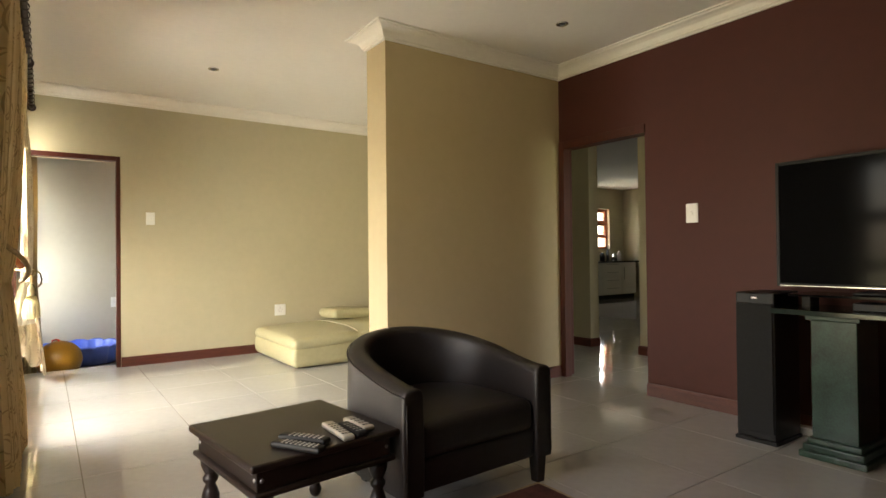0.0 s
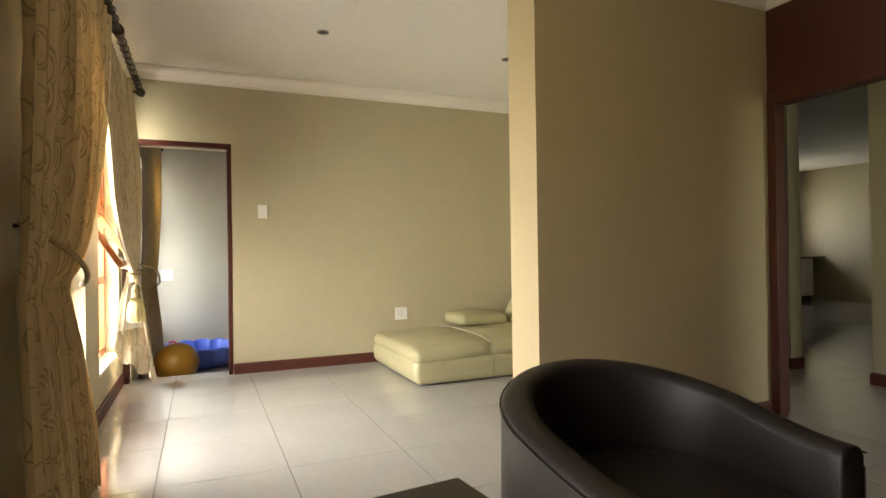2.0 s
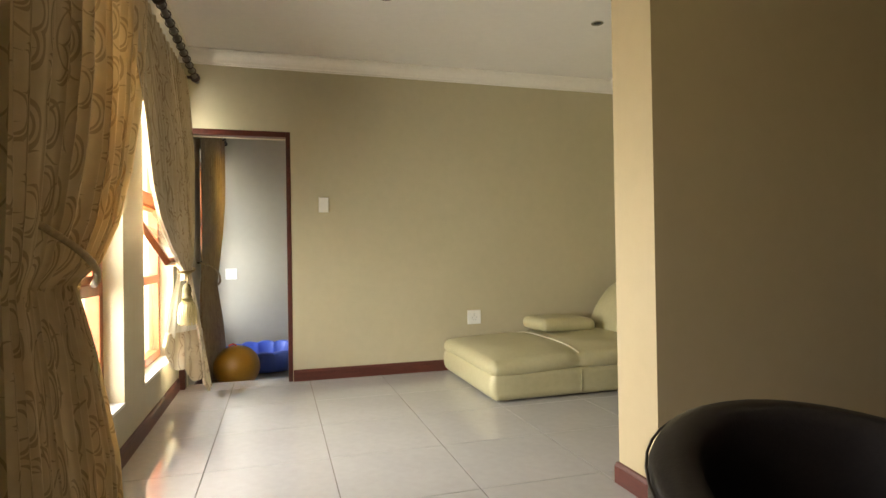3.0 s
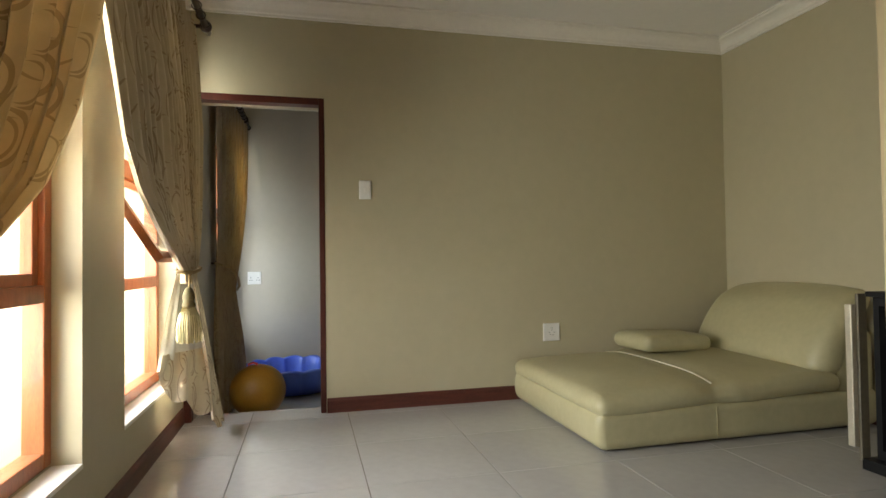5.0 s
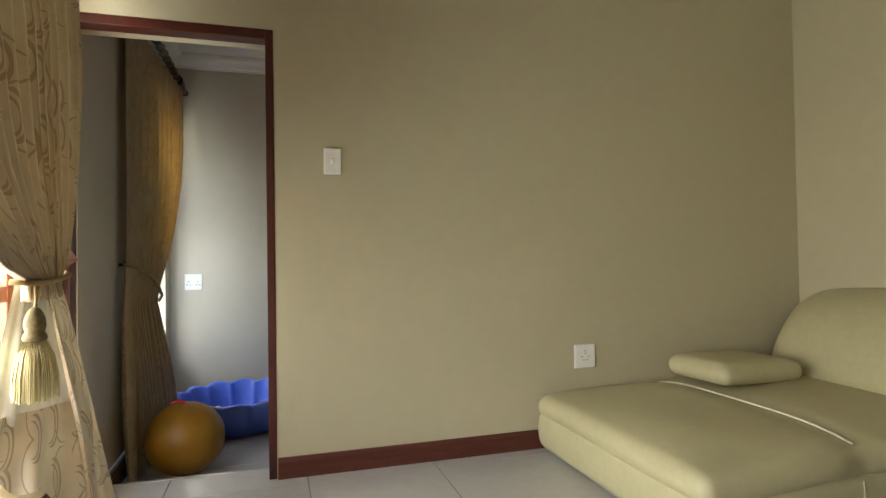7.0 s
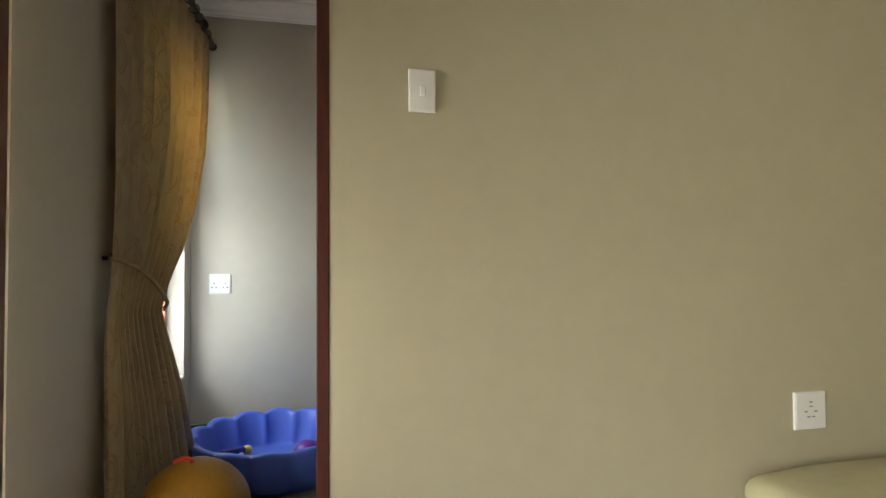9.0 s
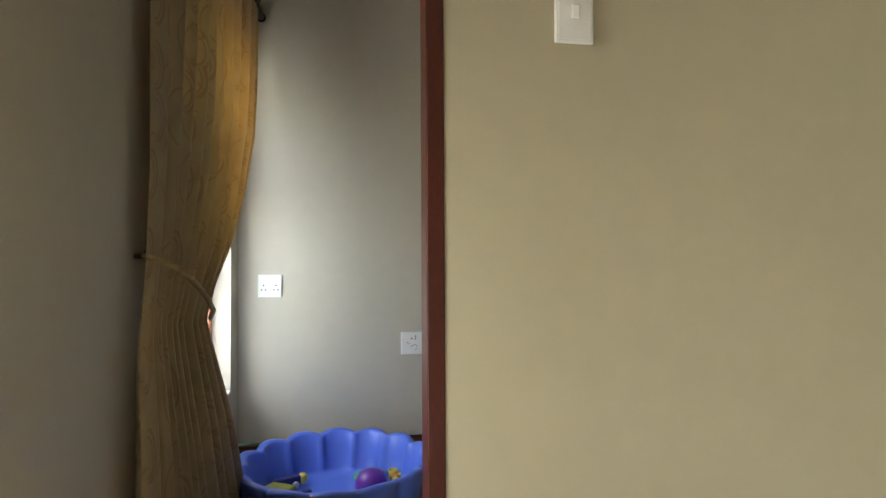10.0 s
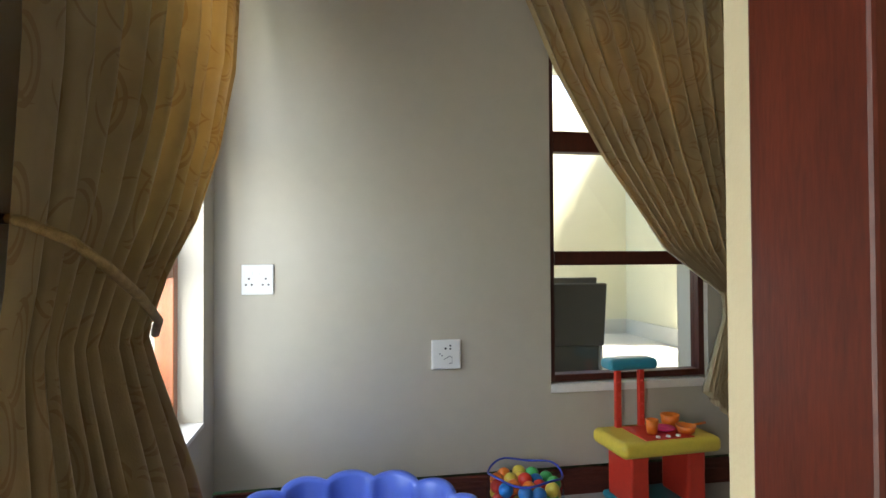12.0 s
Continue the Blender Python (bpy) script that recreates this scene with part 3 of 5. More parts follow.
def tassel(parent, x, y, z):
    """Tie-back tassel: knotted head, waisted band and a skirt of threads, hung from z."""
    part("tassel_cord", twisted_rope([(x, y, z), (x + 0.004, y, z - 0.05), (x, y, z - 0.08)], 0.005), ROPE, parent)
    part("tassel_head", lathe([(0.008, -0.075), (0.018, -0.085), (0.027, -0.105), (0.030, -0.13), (0.026, -0.15), (0.031, -0.16), (0.034, -0.17), (0.028, -0.18)][::-1], 18, at=Matrix.Translation((x, y, z))), KNOTWORK, parent, "olive and gold knotted tassel head", True)
    bm = bmesh.new()
    rnd = random.Random(4)
    for k in range(70):
        an = k / 70 * 6.283
        r0, r1 = 0.026, 0.056 + rnd.uniform(-0.006, 0.004)
        ln = rnd.uniform(0.165, 0.185)
        pts = [(x + r * math.cos(an) , y + r * math.sin(an), z - 0.175 - dz) for r, dz in ((r0, 0), ((r0 + r1) / 2 + 0.006, 0.05), (r1, 0.11), (r1 + rnd.uniform(-0.003, 0.003), ln))]
        tube(pts, 0.0032, 4, bm)
    part("tassel_skirt", bm, TASSEL, parent, "pale gold fringe of threads", True)


def rod(name, axis, base, z, u0, u1, rings_at, brackets, wall_at, label, finials=(0, 1)):
    o = thing(name, label=label, category="curtain rod")

    def P(u, d=0.0, dz=0.0):
        return (base + d, u, z + dz) if axis == "x" else (u, base + d, z + dz)

    part("pole", tube([P(u0), P(u1)], 0.019, 16), POLE, o, smooth=True)
    for e, u, sgn in ((0, u0, -1), (1, u1, 1)):
        if e in finials:
            part("finial", tube([P(u), P(u + sgn * 0.008), P(u + sgn * 0.016), P(u + sgn * 0.03)], [0.02, 0.027, 0.026, 0.02], 16), POLE, o, smooth=True)
    for u in brackets:
        part("bracket", tube([(wall_at, u, z) if axis == "x" else (u, wall_at, z), P(u)], 0.012, 10), POLE, o, smooth=True)
        part("bracket_ring", tube([P(u - 0.014), P(u - 0.009), P(u + 0.009), P(u + 0.014)], [0.024, 0.036, 0.036, 0.024], 16), POLE, o, smooth=True)
    for u in rings_at:
        part("ring", tube([P(u, 0.026 * math.cos(a), 0.026 * math.sin(a)) for a in [k / 12 * 6.283 for k in range(12)]], 0.004, 6, closed=True), POLE, o, smooth=True)
    return o


RODX = 0.015
rod("curtain_rod", "x", RODX, 2.462, 4.05, 7.30, [4.3 + 0.13 * k for k in range(23)], [4.2, 5.78, 7.2], L, "dark turned wooden curtain pole with rings, fixed above two windows", (0,))

c1 = thing("curtain", L, 4.5, 0, label="cream patterned curtain tied back with a cord on the near side", category="curtain", group="curtains in the sitting room")


def world_part(ob, thing_ob):
    """Moves a part built in world places under its thing."""
    ob.matrix_basis = thing_ob.matrix_basis.inverted()
    return ob


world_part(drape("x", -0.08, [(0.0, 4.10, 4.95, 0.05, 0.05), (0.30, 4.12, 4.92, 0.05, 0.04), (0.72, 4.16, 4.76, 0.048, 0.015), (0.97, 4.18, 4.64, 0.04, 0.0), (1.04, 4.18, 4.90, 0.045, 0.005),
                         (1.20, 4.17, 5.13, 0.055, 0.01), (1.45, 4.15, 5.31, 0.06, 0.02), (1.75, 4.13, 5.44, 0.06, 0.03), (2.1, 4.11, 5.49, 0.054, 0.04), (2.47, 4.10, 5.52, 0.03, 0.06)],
                 2.44, (0.02, 0.03), 12, 3.2, "cloth", c1, CURTAIN_WARM_LIT, seed=1, cols=320, tilt=0.02), c1)
world_part(part("tie_back", twisted_rope(arc((L + 0.03, 4.30, 1.21), (0.0, 4.66, 0.965), 0.02, bulge=(0.09, 0, 0)), 0.012), ROPE, c1, "twisted gold cord tie-back", True), c1)
world_part(part("hook", tube([(L, 4.35, 1.2), (L + 0.05, 4.35, 1.2), (L + 0.06, 4.35, 1.23)], 0.008), POLE, c1, "dark wall hook", True), c1)

tas = part("tassel", tube([(-0.05, 4.67, 0.965), (-0.07, 4.73, 0.95)], 0.008), ROPE, c1, "gold tassel hanging from the cord")
world_part(tas, c1)
tassel(tas, -0.07, 4.73, 0.95)

c2 = thing("curtain", L, 7.0, 0, label="cream patterned curtain tied back with a tasselled gold cord", category="curtain", group="curtains in the sitting room")
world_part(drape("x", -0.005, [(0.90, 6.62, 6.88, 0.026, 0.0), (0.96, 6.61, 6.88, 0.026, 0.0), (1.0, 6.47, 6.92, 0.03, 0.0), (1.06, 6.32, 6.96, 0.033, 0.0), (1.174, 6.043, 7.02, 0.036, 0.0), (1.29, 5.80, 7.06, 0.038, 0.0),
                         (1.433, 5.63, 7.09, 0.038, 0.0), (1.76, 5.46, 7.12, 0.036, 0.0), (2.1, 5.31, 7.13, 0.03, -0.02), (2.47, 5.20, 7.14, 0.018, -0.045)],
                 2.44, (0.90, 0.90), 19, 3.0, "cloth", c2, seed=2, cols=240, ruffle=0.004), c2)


def panel(rows, folds, depth, width, seed, ruffle=0.012, n=46, m=70):
    """Loose hanging cloth between two edges, given from the top down, with folds growing downwards."""
    rnd = random.Random(seed)
    p1, p2, p3 = (rnd.uniform(0, 6.28) for _ in range(3))
    bm = bmesh.new()
    uvl = bm.loops.layers.uv.new("UVMap")
    grid, uvs = [], []
    for i in range(n + 1):
        v = i / n * (len(rows) - 1)
        k = min(int(v), len(rows) - 2)
        f = v - k
        a = Vector(rows[k][0]).lerp(Vector(rows[k + 1][0]), f)
        b = Vector(rows[k][1]).lerp(Vector(rows[k + 1][1]), f)
        line, uvr = [], []
        for j in range(m + 1):
            s = j / m
            p = a.lerp(b, s)
            side = Vector((b.y - a.y, a.x - b.x, 0)).normalized()
            w = math.sin(s * folds * 6.283 + p1 + 0.6 * i / n) + 0.35 * math.sin(s * folds * 14.0 + p2 + i / n)
            p += side * (depth * (0.3 + 0.7 * i / n) * w)
            p.z += ruffle * (i / n) ** 3 * (math.sin(s * folds * 6.283 + p3) + 0.6 * math.sin(s * folds * 3.1 + p1))
            line.append(bm.verts.new(p))
            uvr.append((s * width + seed, p.z))
        grid.append(line)
        uvs.append(uvr)
    for i in range(n):
        for j in range(m):
            f = bm.faces.new((grid[i][j], grid[i + 1][j], grid[i + 1][j + 1], grid[i][j + 1]))
            for lp, (a, b) in zip(f.loops, ((i, j), (i + 1, j), (i + 1, j + 1), (i, j + 1))):
                lp[uvl].uv = uvs[a][b]
    return bm


world_part(part("lining", panel([((-0.035, 6.64, 0.95), (0.015, 6.76, 0.95)), ((-0.09, 6.68, 0.74), (0.02, 6.84, 0.72)), ((-0.135, 6.68, 0.47), (0.05, 6.98, 0.44))], 2.6, 0.012, 0.7, 5, 0.02), LINING, c2, "white lining cloth showing below the tie", True), c2)
# Same cloth as above the tie, coloured paler where the window lights it.
world_part(part("hem_fold", panel([((-0.12, 6.675, 0.53), (0.075, 6.95, 0.53)), ((-0.13, 6.65, 0.46), (0.09, 6.94, 0.34)), ((-0.145, 6.63, 0.40), (0.10, 6.98, 0.10))], 2.3, 0.020, 0.9, 8, 0.03), CURTAIN_LIT, c2, "ruffled patterned hem below the lining", True), c2)
world_part(part("side_fold", panel([((0.015, 6.72, 0.97), (0.0, 6.90, 0.97)), ((0.045, 6.79, 0.70), (0.03, 6.99, 0.70)), ((0.08, 6.86, 0.42), (0.05, 7.10, 0.40)), ((0.10, 6.93, 0.10), (0.095, 7.20, 0.05))], 2.2, 0.018, 0.8, 9, 0.02), CURTAIN_LIT, c2, "patterned outer fold falling to the floor", True), c2)
world_part(part("tie_back", twisted_rope([(L + 0.02, 7.12, 1.0), (-0.02, 7.0, 0.985), (0.035, 6.88, 0.975), (0.045, 6.78, 0.965), (0.035, 6.68, 0.955), (0.01, 6.60, 0.955), (-0.03, 6.58, 0.96)]), ROPE, c2, "twisted gold cord tie-back", True), c2)
tas = part("tassel", tube([(0.03, 6.66, 0.955), (0.02, 6.645, 0.945), (0.02, 6.64, 0.935)], 0.008), ROPE, c2, "gold tassel hanging from the cord")
world_part(tas, c2)
tassel(tas, 0.02, 6.625, 0.955)

RODX2 = 0.03
rod("curtain_rod", "x", RODX2, 2.41, 7.70, 9.64, [8.0 + 0.12 * k for k in range(13)], [7.80, 9.3], L2, "dark turned wooden curtain pole with rings above a window")
c3 = thing("curtain", L2, 8.2, 0, label="golden patterned curtain backlit by a window, tied back with a cord", category="curtain", group="curtains in the playroom")
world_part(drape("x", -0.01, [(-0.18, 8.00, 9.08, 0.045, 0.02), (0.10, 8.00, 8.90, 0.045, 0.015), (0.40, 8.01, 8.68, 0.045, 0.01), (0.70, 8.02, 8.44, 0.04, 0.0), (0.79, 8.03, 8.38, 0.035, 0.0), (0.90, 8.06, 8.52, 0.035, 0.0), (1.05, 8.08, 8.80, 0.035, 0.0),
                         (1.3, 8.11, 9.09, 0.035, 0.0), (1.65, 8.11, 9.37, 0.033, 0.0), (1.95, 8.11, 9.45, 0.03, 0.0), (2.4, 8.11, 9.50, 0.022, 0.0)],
                 2.40, (FZ + 0.01, FZ + 0.03), 10, 2.4, "cloth", c3, CURTAIN_BACKLIT, seed=3, tilt=0.08), c3)
world_part(part("tie_back", twisted_rope([(L2 + 0.03, 8.10, 1.005), (-0.02, 8.04, 0.995), (0.04, 8.04, 0.97), (0.075, 8.08, 0.93), (0.085, 8.2, 0.875), (0.08, 8.32, 0.82), (0.05, 8.40, 0.785)], 0.009), ROPE, c3, "twisted gold cord tie-back", True), c3)
world_part(part("hook", tube([(L2, 8.11, 1.005), (L2 + 0.03, 8.11, 1.005), (L2 + 0.038, 8.11, 1.025)], 0.009), POLE, c3, "dark wall hook", True), c3)

rod("curtain_rod", "y", FAR2 - 0.12, 2.42, 0.98, 2.65, [1.1 + 0.12 * k for k in range(12)], [1.1, 2.5], FAR2, "dark turned wooden curtain pole with rings above a window")
c4 = thing("curtain", 2.3, FAR2, 0, label="golden patterned curtain drawn aside and tied beside the patio window", category="curtain", group="curtains in the playroom")
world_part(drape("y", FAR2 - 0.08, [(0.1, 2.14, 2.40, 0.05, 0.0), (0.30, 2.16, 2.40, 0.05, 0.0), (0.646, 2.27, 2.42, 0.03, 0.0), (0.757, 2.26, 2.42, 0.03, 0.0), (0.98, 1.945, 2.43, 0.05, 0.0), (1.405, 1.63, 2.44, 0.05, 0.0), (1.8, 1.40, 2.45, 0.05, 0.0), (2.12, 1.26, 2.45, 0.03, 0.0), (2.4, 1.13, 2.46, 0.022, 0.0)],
                 2.40, (0.30, 0.05), 12, 2.4, "cloth", c4, CURTAIN_BACKLIT, seed=6, out=-1), c4)
world_part(part("tie_back", twisted_rope(arc((2.26, FAR2 - 0.13, 0.75), (2.47, FAR2 - 0.02, 0.95), 0.01)), ROPE, c4, "twisted gold cord tie-back", True), c4)


# ---- sitting room furniture ----
def tub_chair(x, y, rz):
    """Tub armchair: one curved shell of back and arms, loose seat, base and four block legs. Faces -y."""
    o = thing("armchair", x, y, 0, rz, "dark brown leather tub armchair with a curved back", "armchair")
    hw, dep, th = 0.425, 0.76, 0.10
    rad = hw
    path = []
    straight = dep - rad
    for k in range(9):
        path.append((Vector((-hw, -0.45 + straight * k / 8)), Vector((-1, 0))))
    for k in range(1, 24):
        a = math.pi - math.pi * k / 24
        path.append((Vector((rad * math.cos(a), -0.45 + straight + rad * math.sin(a))), Vector((math.cos(a), math.sin(a)))))
    for k in range(9):
        path.append((Vector((hw, -0.45 + straight * (8 - k) / 8)), Vector((1, 0))))
    bm = bmesh.new()
    rows = []
    n = len(path)
    for i, (p, nn) in enumerate(path):
        q = i / (n - 1)
        h = 0.556 + 0.146 * (0.5 - 0.5 * math.cos(2 * math.pi * q)) ** 0.9
        prof = [(0.0, 0.13), (0.004, 0.35), (0.0, h - 0.03), (-0.012, h - 0.008), (-0.035, h), (-th + 0.03, h), (-th + 0.008, h - 0.01), (-th, h - 0.035), (-th - 0.004, 0.3), (-th, 0.13)]
        rows.append([bm.verts.new((p.x + nn.x * d, p.y + nn.y * d, z)) for d, z in prof])
    for a, b in zip(rows, rows[1:]):
        for k in range(len(a) - 1):
            bm.faces.new((a[k], a[k + 1], b[k + 1], b[k]))
    bm.faces.new(rows[0])
    bm.faces.new(rows[-1][::-1])
    bmesh.ops.recalc_face_normals(bm, faces=bm.faces[:])
    shell = part("shell", bm, LEATHER_BLACK, o, "curved leather back and arms", True)
    mod = shell.modifiers.new("edge", "BEVEL")
    mod.width, mod.segments, mod.limit_method, mod.angle_limit = 0.014, 3, "ANGLE", radians(50)
    part("seam", tube([(p.x + nn.x * 0.003, p.y + nn.y * 0.003, 0.556 + 0.146 * (0.5 - 0.5 * math.cos(2 * math.pi * i / (n - 1))) ** 0.9 - 0.024) for i, (p, nn) in enumerate(path)], 0.003, 6), LEATHER_BLACK, o, smooth=True)

    inner, bend = hw - th + 0.003, straight - 0.45

    def tub(p):
        p.x *= max(0.2, math.sqrt(max(0.0, 1 - (max(0.0, p.y - bend) / inner) ** 2)))
        return p
    part("seat", cushion(-inner, inner, -0.435, bend + inner - 0.012, 0.25, 0.40, 0.045, 0.022, shape=tub), LEATHER_BLACK, o, "padded leather seat", True)
    part("front_panel", cushion(-inner, inner, -0.43, -0.36, 0.13, 0.27, 0.02, 0.0), LEATHER_BLACK, o, smooth=True)
    part("base", box(-inner, inner, -0.36, bend, 0.13, 0.25), LEATHER_BLACK, o)
    for sx in (-1, 1):
        part("arm_seam", tube([(sx * (hw - 0.012), -0.4525, 0.15), (sx * (hw - 0.012), -0.4525, 0.50)], 0.0025, 6), LEATHER_BLACK, o, smooth=True)
    for lx, ly in ((-0.375, -0.40), (0.375, -0.40), (-0.25, 0.13), (0.25, 0.13)):
        bm = box(-0.03, 0.03, -0.03, 0.03, 0.0, 0.132, 0.004)
        for v in bm.verts:
            if v.co.z < 0.06:
                v.co.x *= 0.75
                v.co.y *= 0.75
        part("leg", bm, DARKWOOD, o, at=pose(lx, ly, 0))
    return o


tub_chair(1.634, 3.226, 3)


def side_table(x, y, rz, w, d, h):
    o = thing("side_table", x, y, 0, rz, "dark stained wooden side table with turned legs beside the armchair", "table")
    part("tabletop", box(-w / 2, w / 2, -d / 2, d / 2, h - 0.028, h, 0.009, 3), DARKWOOD, o)
    part("apron", box(-w / 2 + 0.03, w / 2 - 0.03, -d / 2 + 0.03, d / 2 - 0.03, h - 0.10, h - 0.028, 0.003), DARKWOOD, o)
    part("moulding", box(-w / 2 + 0.012, w / 2 - 0.012, -d / 2 + 0.012, d / 2 - 0.012, h - 0.122, h - 0.10, 0.009, 3), DARKWOOD, o)
    z = h - 0.122
    prof = [(0.016, 0.0), (0.024, 0.012), (0.028, 0.03), (0.02, 0.055), (0.016, 0.07), (0.027, 0.085), (0.033, 0.11), (0.034, 0.135), (0.027, 0.16), (0.019, 0.18), (0.03, 0.195), (0.03, 0.208), (0.019, 0.220), (0.028, 0.235), (0.036, 0.255), (0.037, 0.272), (0.03, z)]
    for sx in (-1, 1):
        for sy in (-1, 1):
            part("leg", lathe(prof, 20), DARKWOOD, o, "turned wooden leg", True, pose(sx * (w / 2 - 0.065), sy * (d / 2 - 0.065), 0))
    for sx in (-1, 1):
        for k in (-0.42, 0.42):
            part("stud", ball(0.008, seg=10, squash=(1, 0.6, 1)), GREY_METAL, o, "dark iron stud", True, pose(k * w, sx * (d / 2 - 0.03), h - 0.065))
            part("stud", ball(0.008, seg=10, squash=(0.6, 1, 1)), GREY_METAL, o, "dark iron stud", True, pose(sx * (w / 2 - 0.03), k * d, h - 0.065))
    return o


TX, TY, TR, TH = 0.903, 3.057, 6.2, 0.411
side_table(TX, TY, TR, 0.595, 0.625, TH)


def remote(x, y, rz, material, length, label, keys):
    o = thing("remote_control", x, y, TH + 0.001, rz, label, "remote control", "remotes on the side table")
    part("body", cushion(-0.024, 0.024, -length / 2, length / 2, 0, 0.021, 0.009, 0.002, 4), material, o, smooth=True)
    for i in range(keys):
        for j in (-1, 0, 1):
            part("button", box(-0.0045, 0.0045, -0.004, 0.004, 0, 0.0035, 0.001), GREY_METAL if material is PLASTIC_BLACK else PLASTIC_BLACK, o, at=pose(j * 0.013, -length * 0.36 + i * length * 0.72 / keys, 0.0205))
    return o


SILVER = mat("silver_plastic", (0.36, 0.34, 0.28), 0.35, 0.2, var=0.1)
remote(0.872, 2.855, 34, PLASTIC_BLACK, 0.20, "black remote control lying on a dark table", 7)
remote(0.822, 2.785, 31, PLASTIC_BLACK, 0.21, "black remote control with many small keys lying on a dark table", 8)
remote(1.008, 2.865, -2, SILVER, 0.22, "silver remote control lying on a dark table", 6)
remote(1.062, 2.85, 2, PLASTIC_BLACK, 0.17, "short black remote control between two silver ones", 5)
remote(1.112, 2.90, 4, SILVER, 0.17, "silver remote control with a small display lying on a table", 4)
bm = boxes((0.15, 1.99, 0.7, 2.80, 0.0, 0.012), bevel=0.004)
rug = tagged(part("rug", bm, RUG), "dark red-brown woven rug lying on the tiles", "rug")
part("border", boxes((0.15, 2.0, 2.79, 2.815, 0.001, 0.010), (1.98, 2.005, 0.7, 2.79, 0.001, 0.010)), FRINGE, rug, "pale woven border")


def chaise(x0, x1, y0, y1):
    """Low chaise: plinth, two padded seat pads, a scrolled backrest and a loose pillow pad."""
    o = thing("chaise_sofa", 0, 0, 0, 0, "cream leather chaise sofa with a rolled backrest, set in a corner", "sofa")
    mid = x0 + 0.70
    def bulge(p):
        h = (p.z - 0.012) / 0.21
        p.x -= 0.022 * math.sin(3.14 * min(1.0, max(0.0, h))) * max(0.0, 1 - (p.x - x0) / 0.3)
        p.y += 0.008 * math.exp(-((p.x - mid) / 0.03) ** 2) * (1 if p.y < y0 + 0.2 else 0)
        return p
    part("base", cushion(x0 + 0.012, x1, y0 + 0.004, y1, 0.008, 0.222, 0.05, 0.0, 16, shape=bulge), LEATHER_CREAM, o, smooth=True)
    part("seam", tube([(mid, y0 + 0.010, 0.03), (mid + 0.002, y0 + 0.007, 0.1), (mid, y0 + 0.010, 0.19)], 0.003, 6), LEATHER_CREAM, o, smooth=True)

    def slope(p):
        p.z += 0.05 * max(0.0, (p.x - x0) / (x1 - x0)) + 0.006 * math.sin(p.x * 9) * math.sin(p.y * 7) - 0.020 * math.exp(-((p.x - mid) / 0.05) ** 2) * min(1.0, max(0.0, (p.z - 0.17) / 0.08))
        p.y += 0.022 * math.exp(-((p.x - mid) / 0.06) ** 2) * (1 if p.y < y0 + 0.12 else 0)
        return p
    part("seat_pad", cushion(x0 - 0.006, x1 - 0.28, y0 - 0.01, y1, 0.178, 0.288, 0.054, 0.046, 26, shape=slope), LEATHER_CREAM, o, "padded cream leather seat pad in two joined halves", True)
    part("piping", tube([(mid, y0 + 0.05 + (y1 - y0 - 0.1) * k / 16, 0.312 + 0.038 * (1 - abs((k - 8) / 8) ** 4)) for k in range(17)], 0.0045, 6), STITCH, o, "pale piping line", True)
    for k in (-1, 0, 1):
        part("tuft", ball(0.012, (x0 + 0.06 + 0.03 * k, y0 + 0.012, 0.205), 10), LEATHER_CREAM, o, smooth=True)

    def lean(p):
        k = (p.z - 0.3) / 0.5
        p.x += 0.30 * k * k
        p.z -= 0.03 * ((p.y - (y0 + y1) / 2) / (y1 - y0)) ** 2 * 4
        return p
    part("backrest", cushion(x1 - 0.44, x1 - 0.20, y0 + 0.015, y1 - 0.1, 0.30, 0.80, 0.11, 0.02, shape=lean), LEATHER_CREAM, o, "rolled padded backrest", True)
    part("back_support", cushion(x1 - 0.30, x1, y0 + 0.03, y1 - 0.11, 0.02, 0.56, 0.05, 0.0), LEATHER_CREAM, o, smooth=True)
    return o


chaise(2.040, 3.85, 6.118, 7.335)
pil = tagged(part("pillow", cushion(-0.27, 0.27, -0.20, 0.20, 0, 0.10, 0.048, 0.02), LEATHER_CREAM, None, smooth=True, at=pose(3.03, 7.03, 0.365, 0, 2, 4)), "flat cream leather pillow lying on the chaise", "pillow")


# ---- television wall ----
def speaker(x0, x1, y0, y1, h):
    o = thing("floor_speaker", (x0 + x1) / 2, (y0 + y1) / 2, 0, 0, "tall black floor-standing loudspeaker against a maroon wall", "loudspeaker")
    w, d = (x1 - x0) / 2, (y1 - y0) / 2
    part("cabinet", box(-w, w, -d, d, 0.02, h, 0.008), PLASTIC_BLACK, o)
    part("plinth", box(-w - 0.01, w, -d - 0.008, d + 0.008, 0.0, 0.02, 0.003), PLASTIC_BLACK, o)
    part("grille", box(-w - 0.012, -w, -d + 0.006, d - 0.006, 0.06, h - 0.06, 0.005), mat("grille_cloth", (0.006, 0.006, 0.006), 0.9, var=0.2, scale=60, bump=0.6, bump_scale=400), o, "black cloth grille")
    part("badge", box(-w - 0.004, -w, -0.018, 0.018, h - 0.035, h - 0.025, 0.001), CHROME, o, "small silver badge")
    return o


speaker(3.417, 3.72, 2.395, 2.61, 0.85)

stand = thing("television_stand", 3.55, 1.55, 0, 0, "television stand of green marble pedestals with a dark shelf top", "television stand")
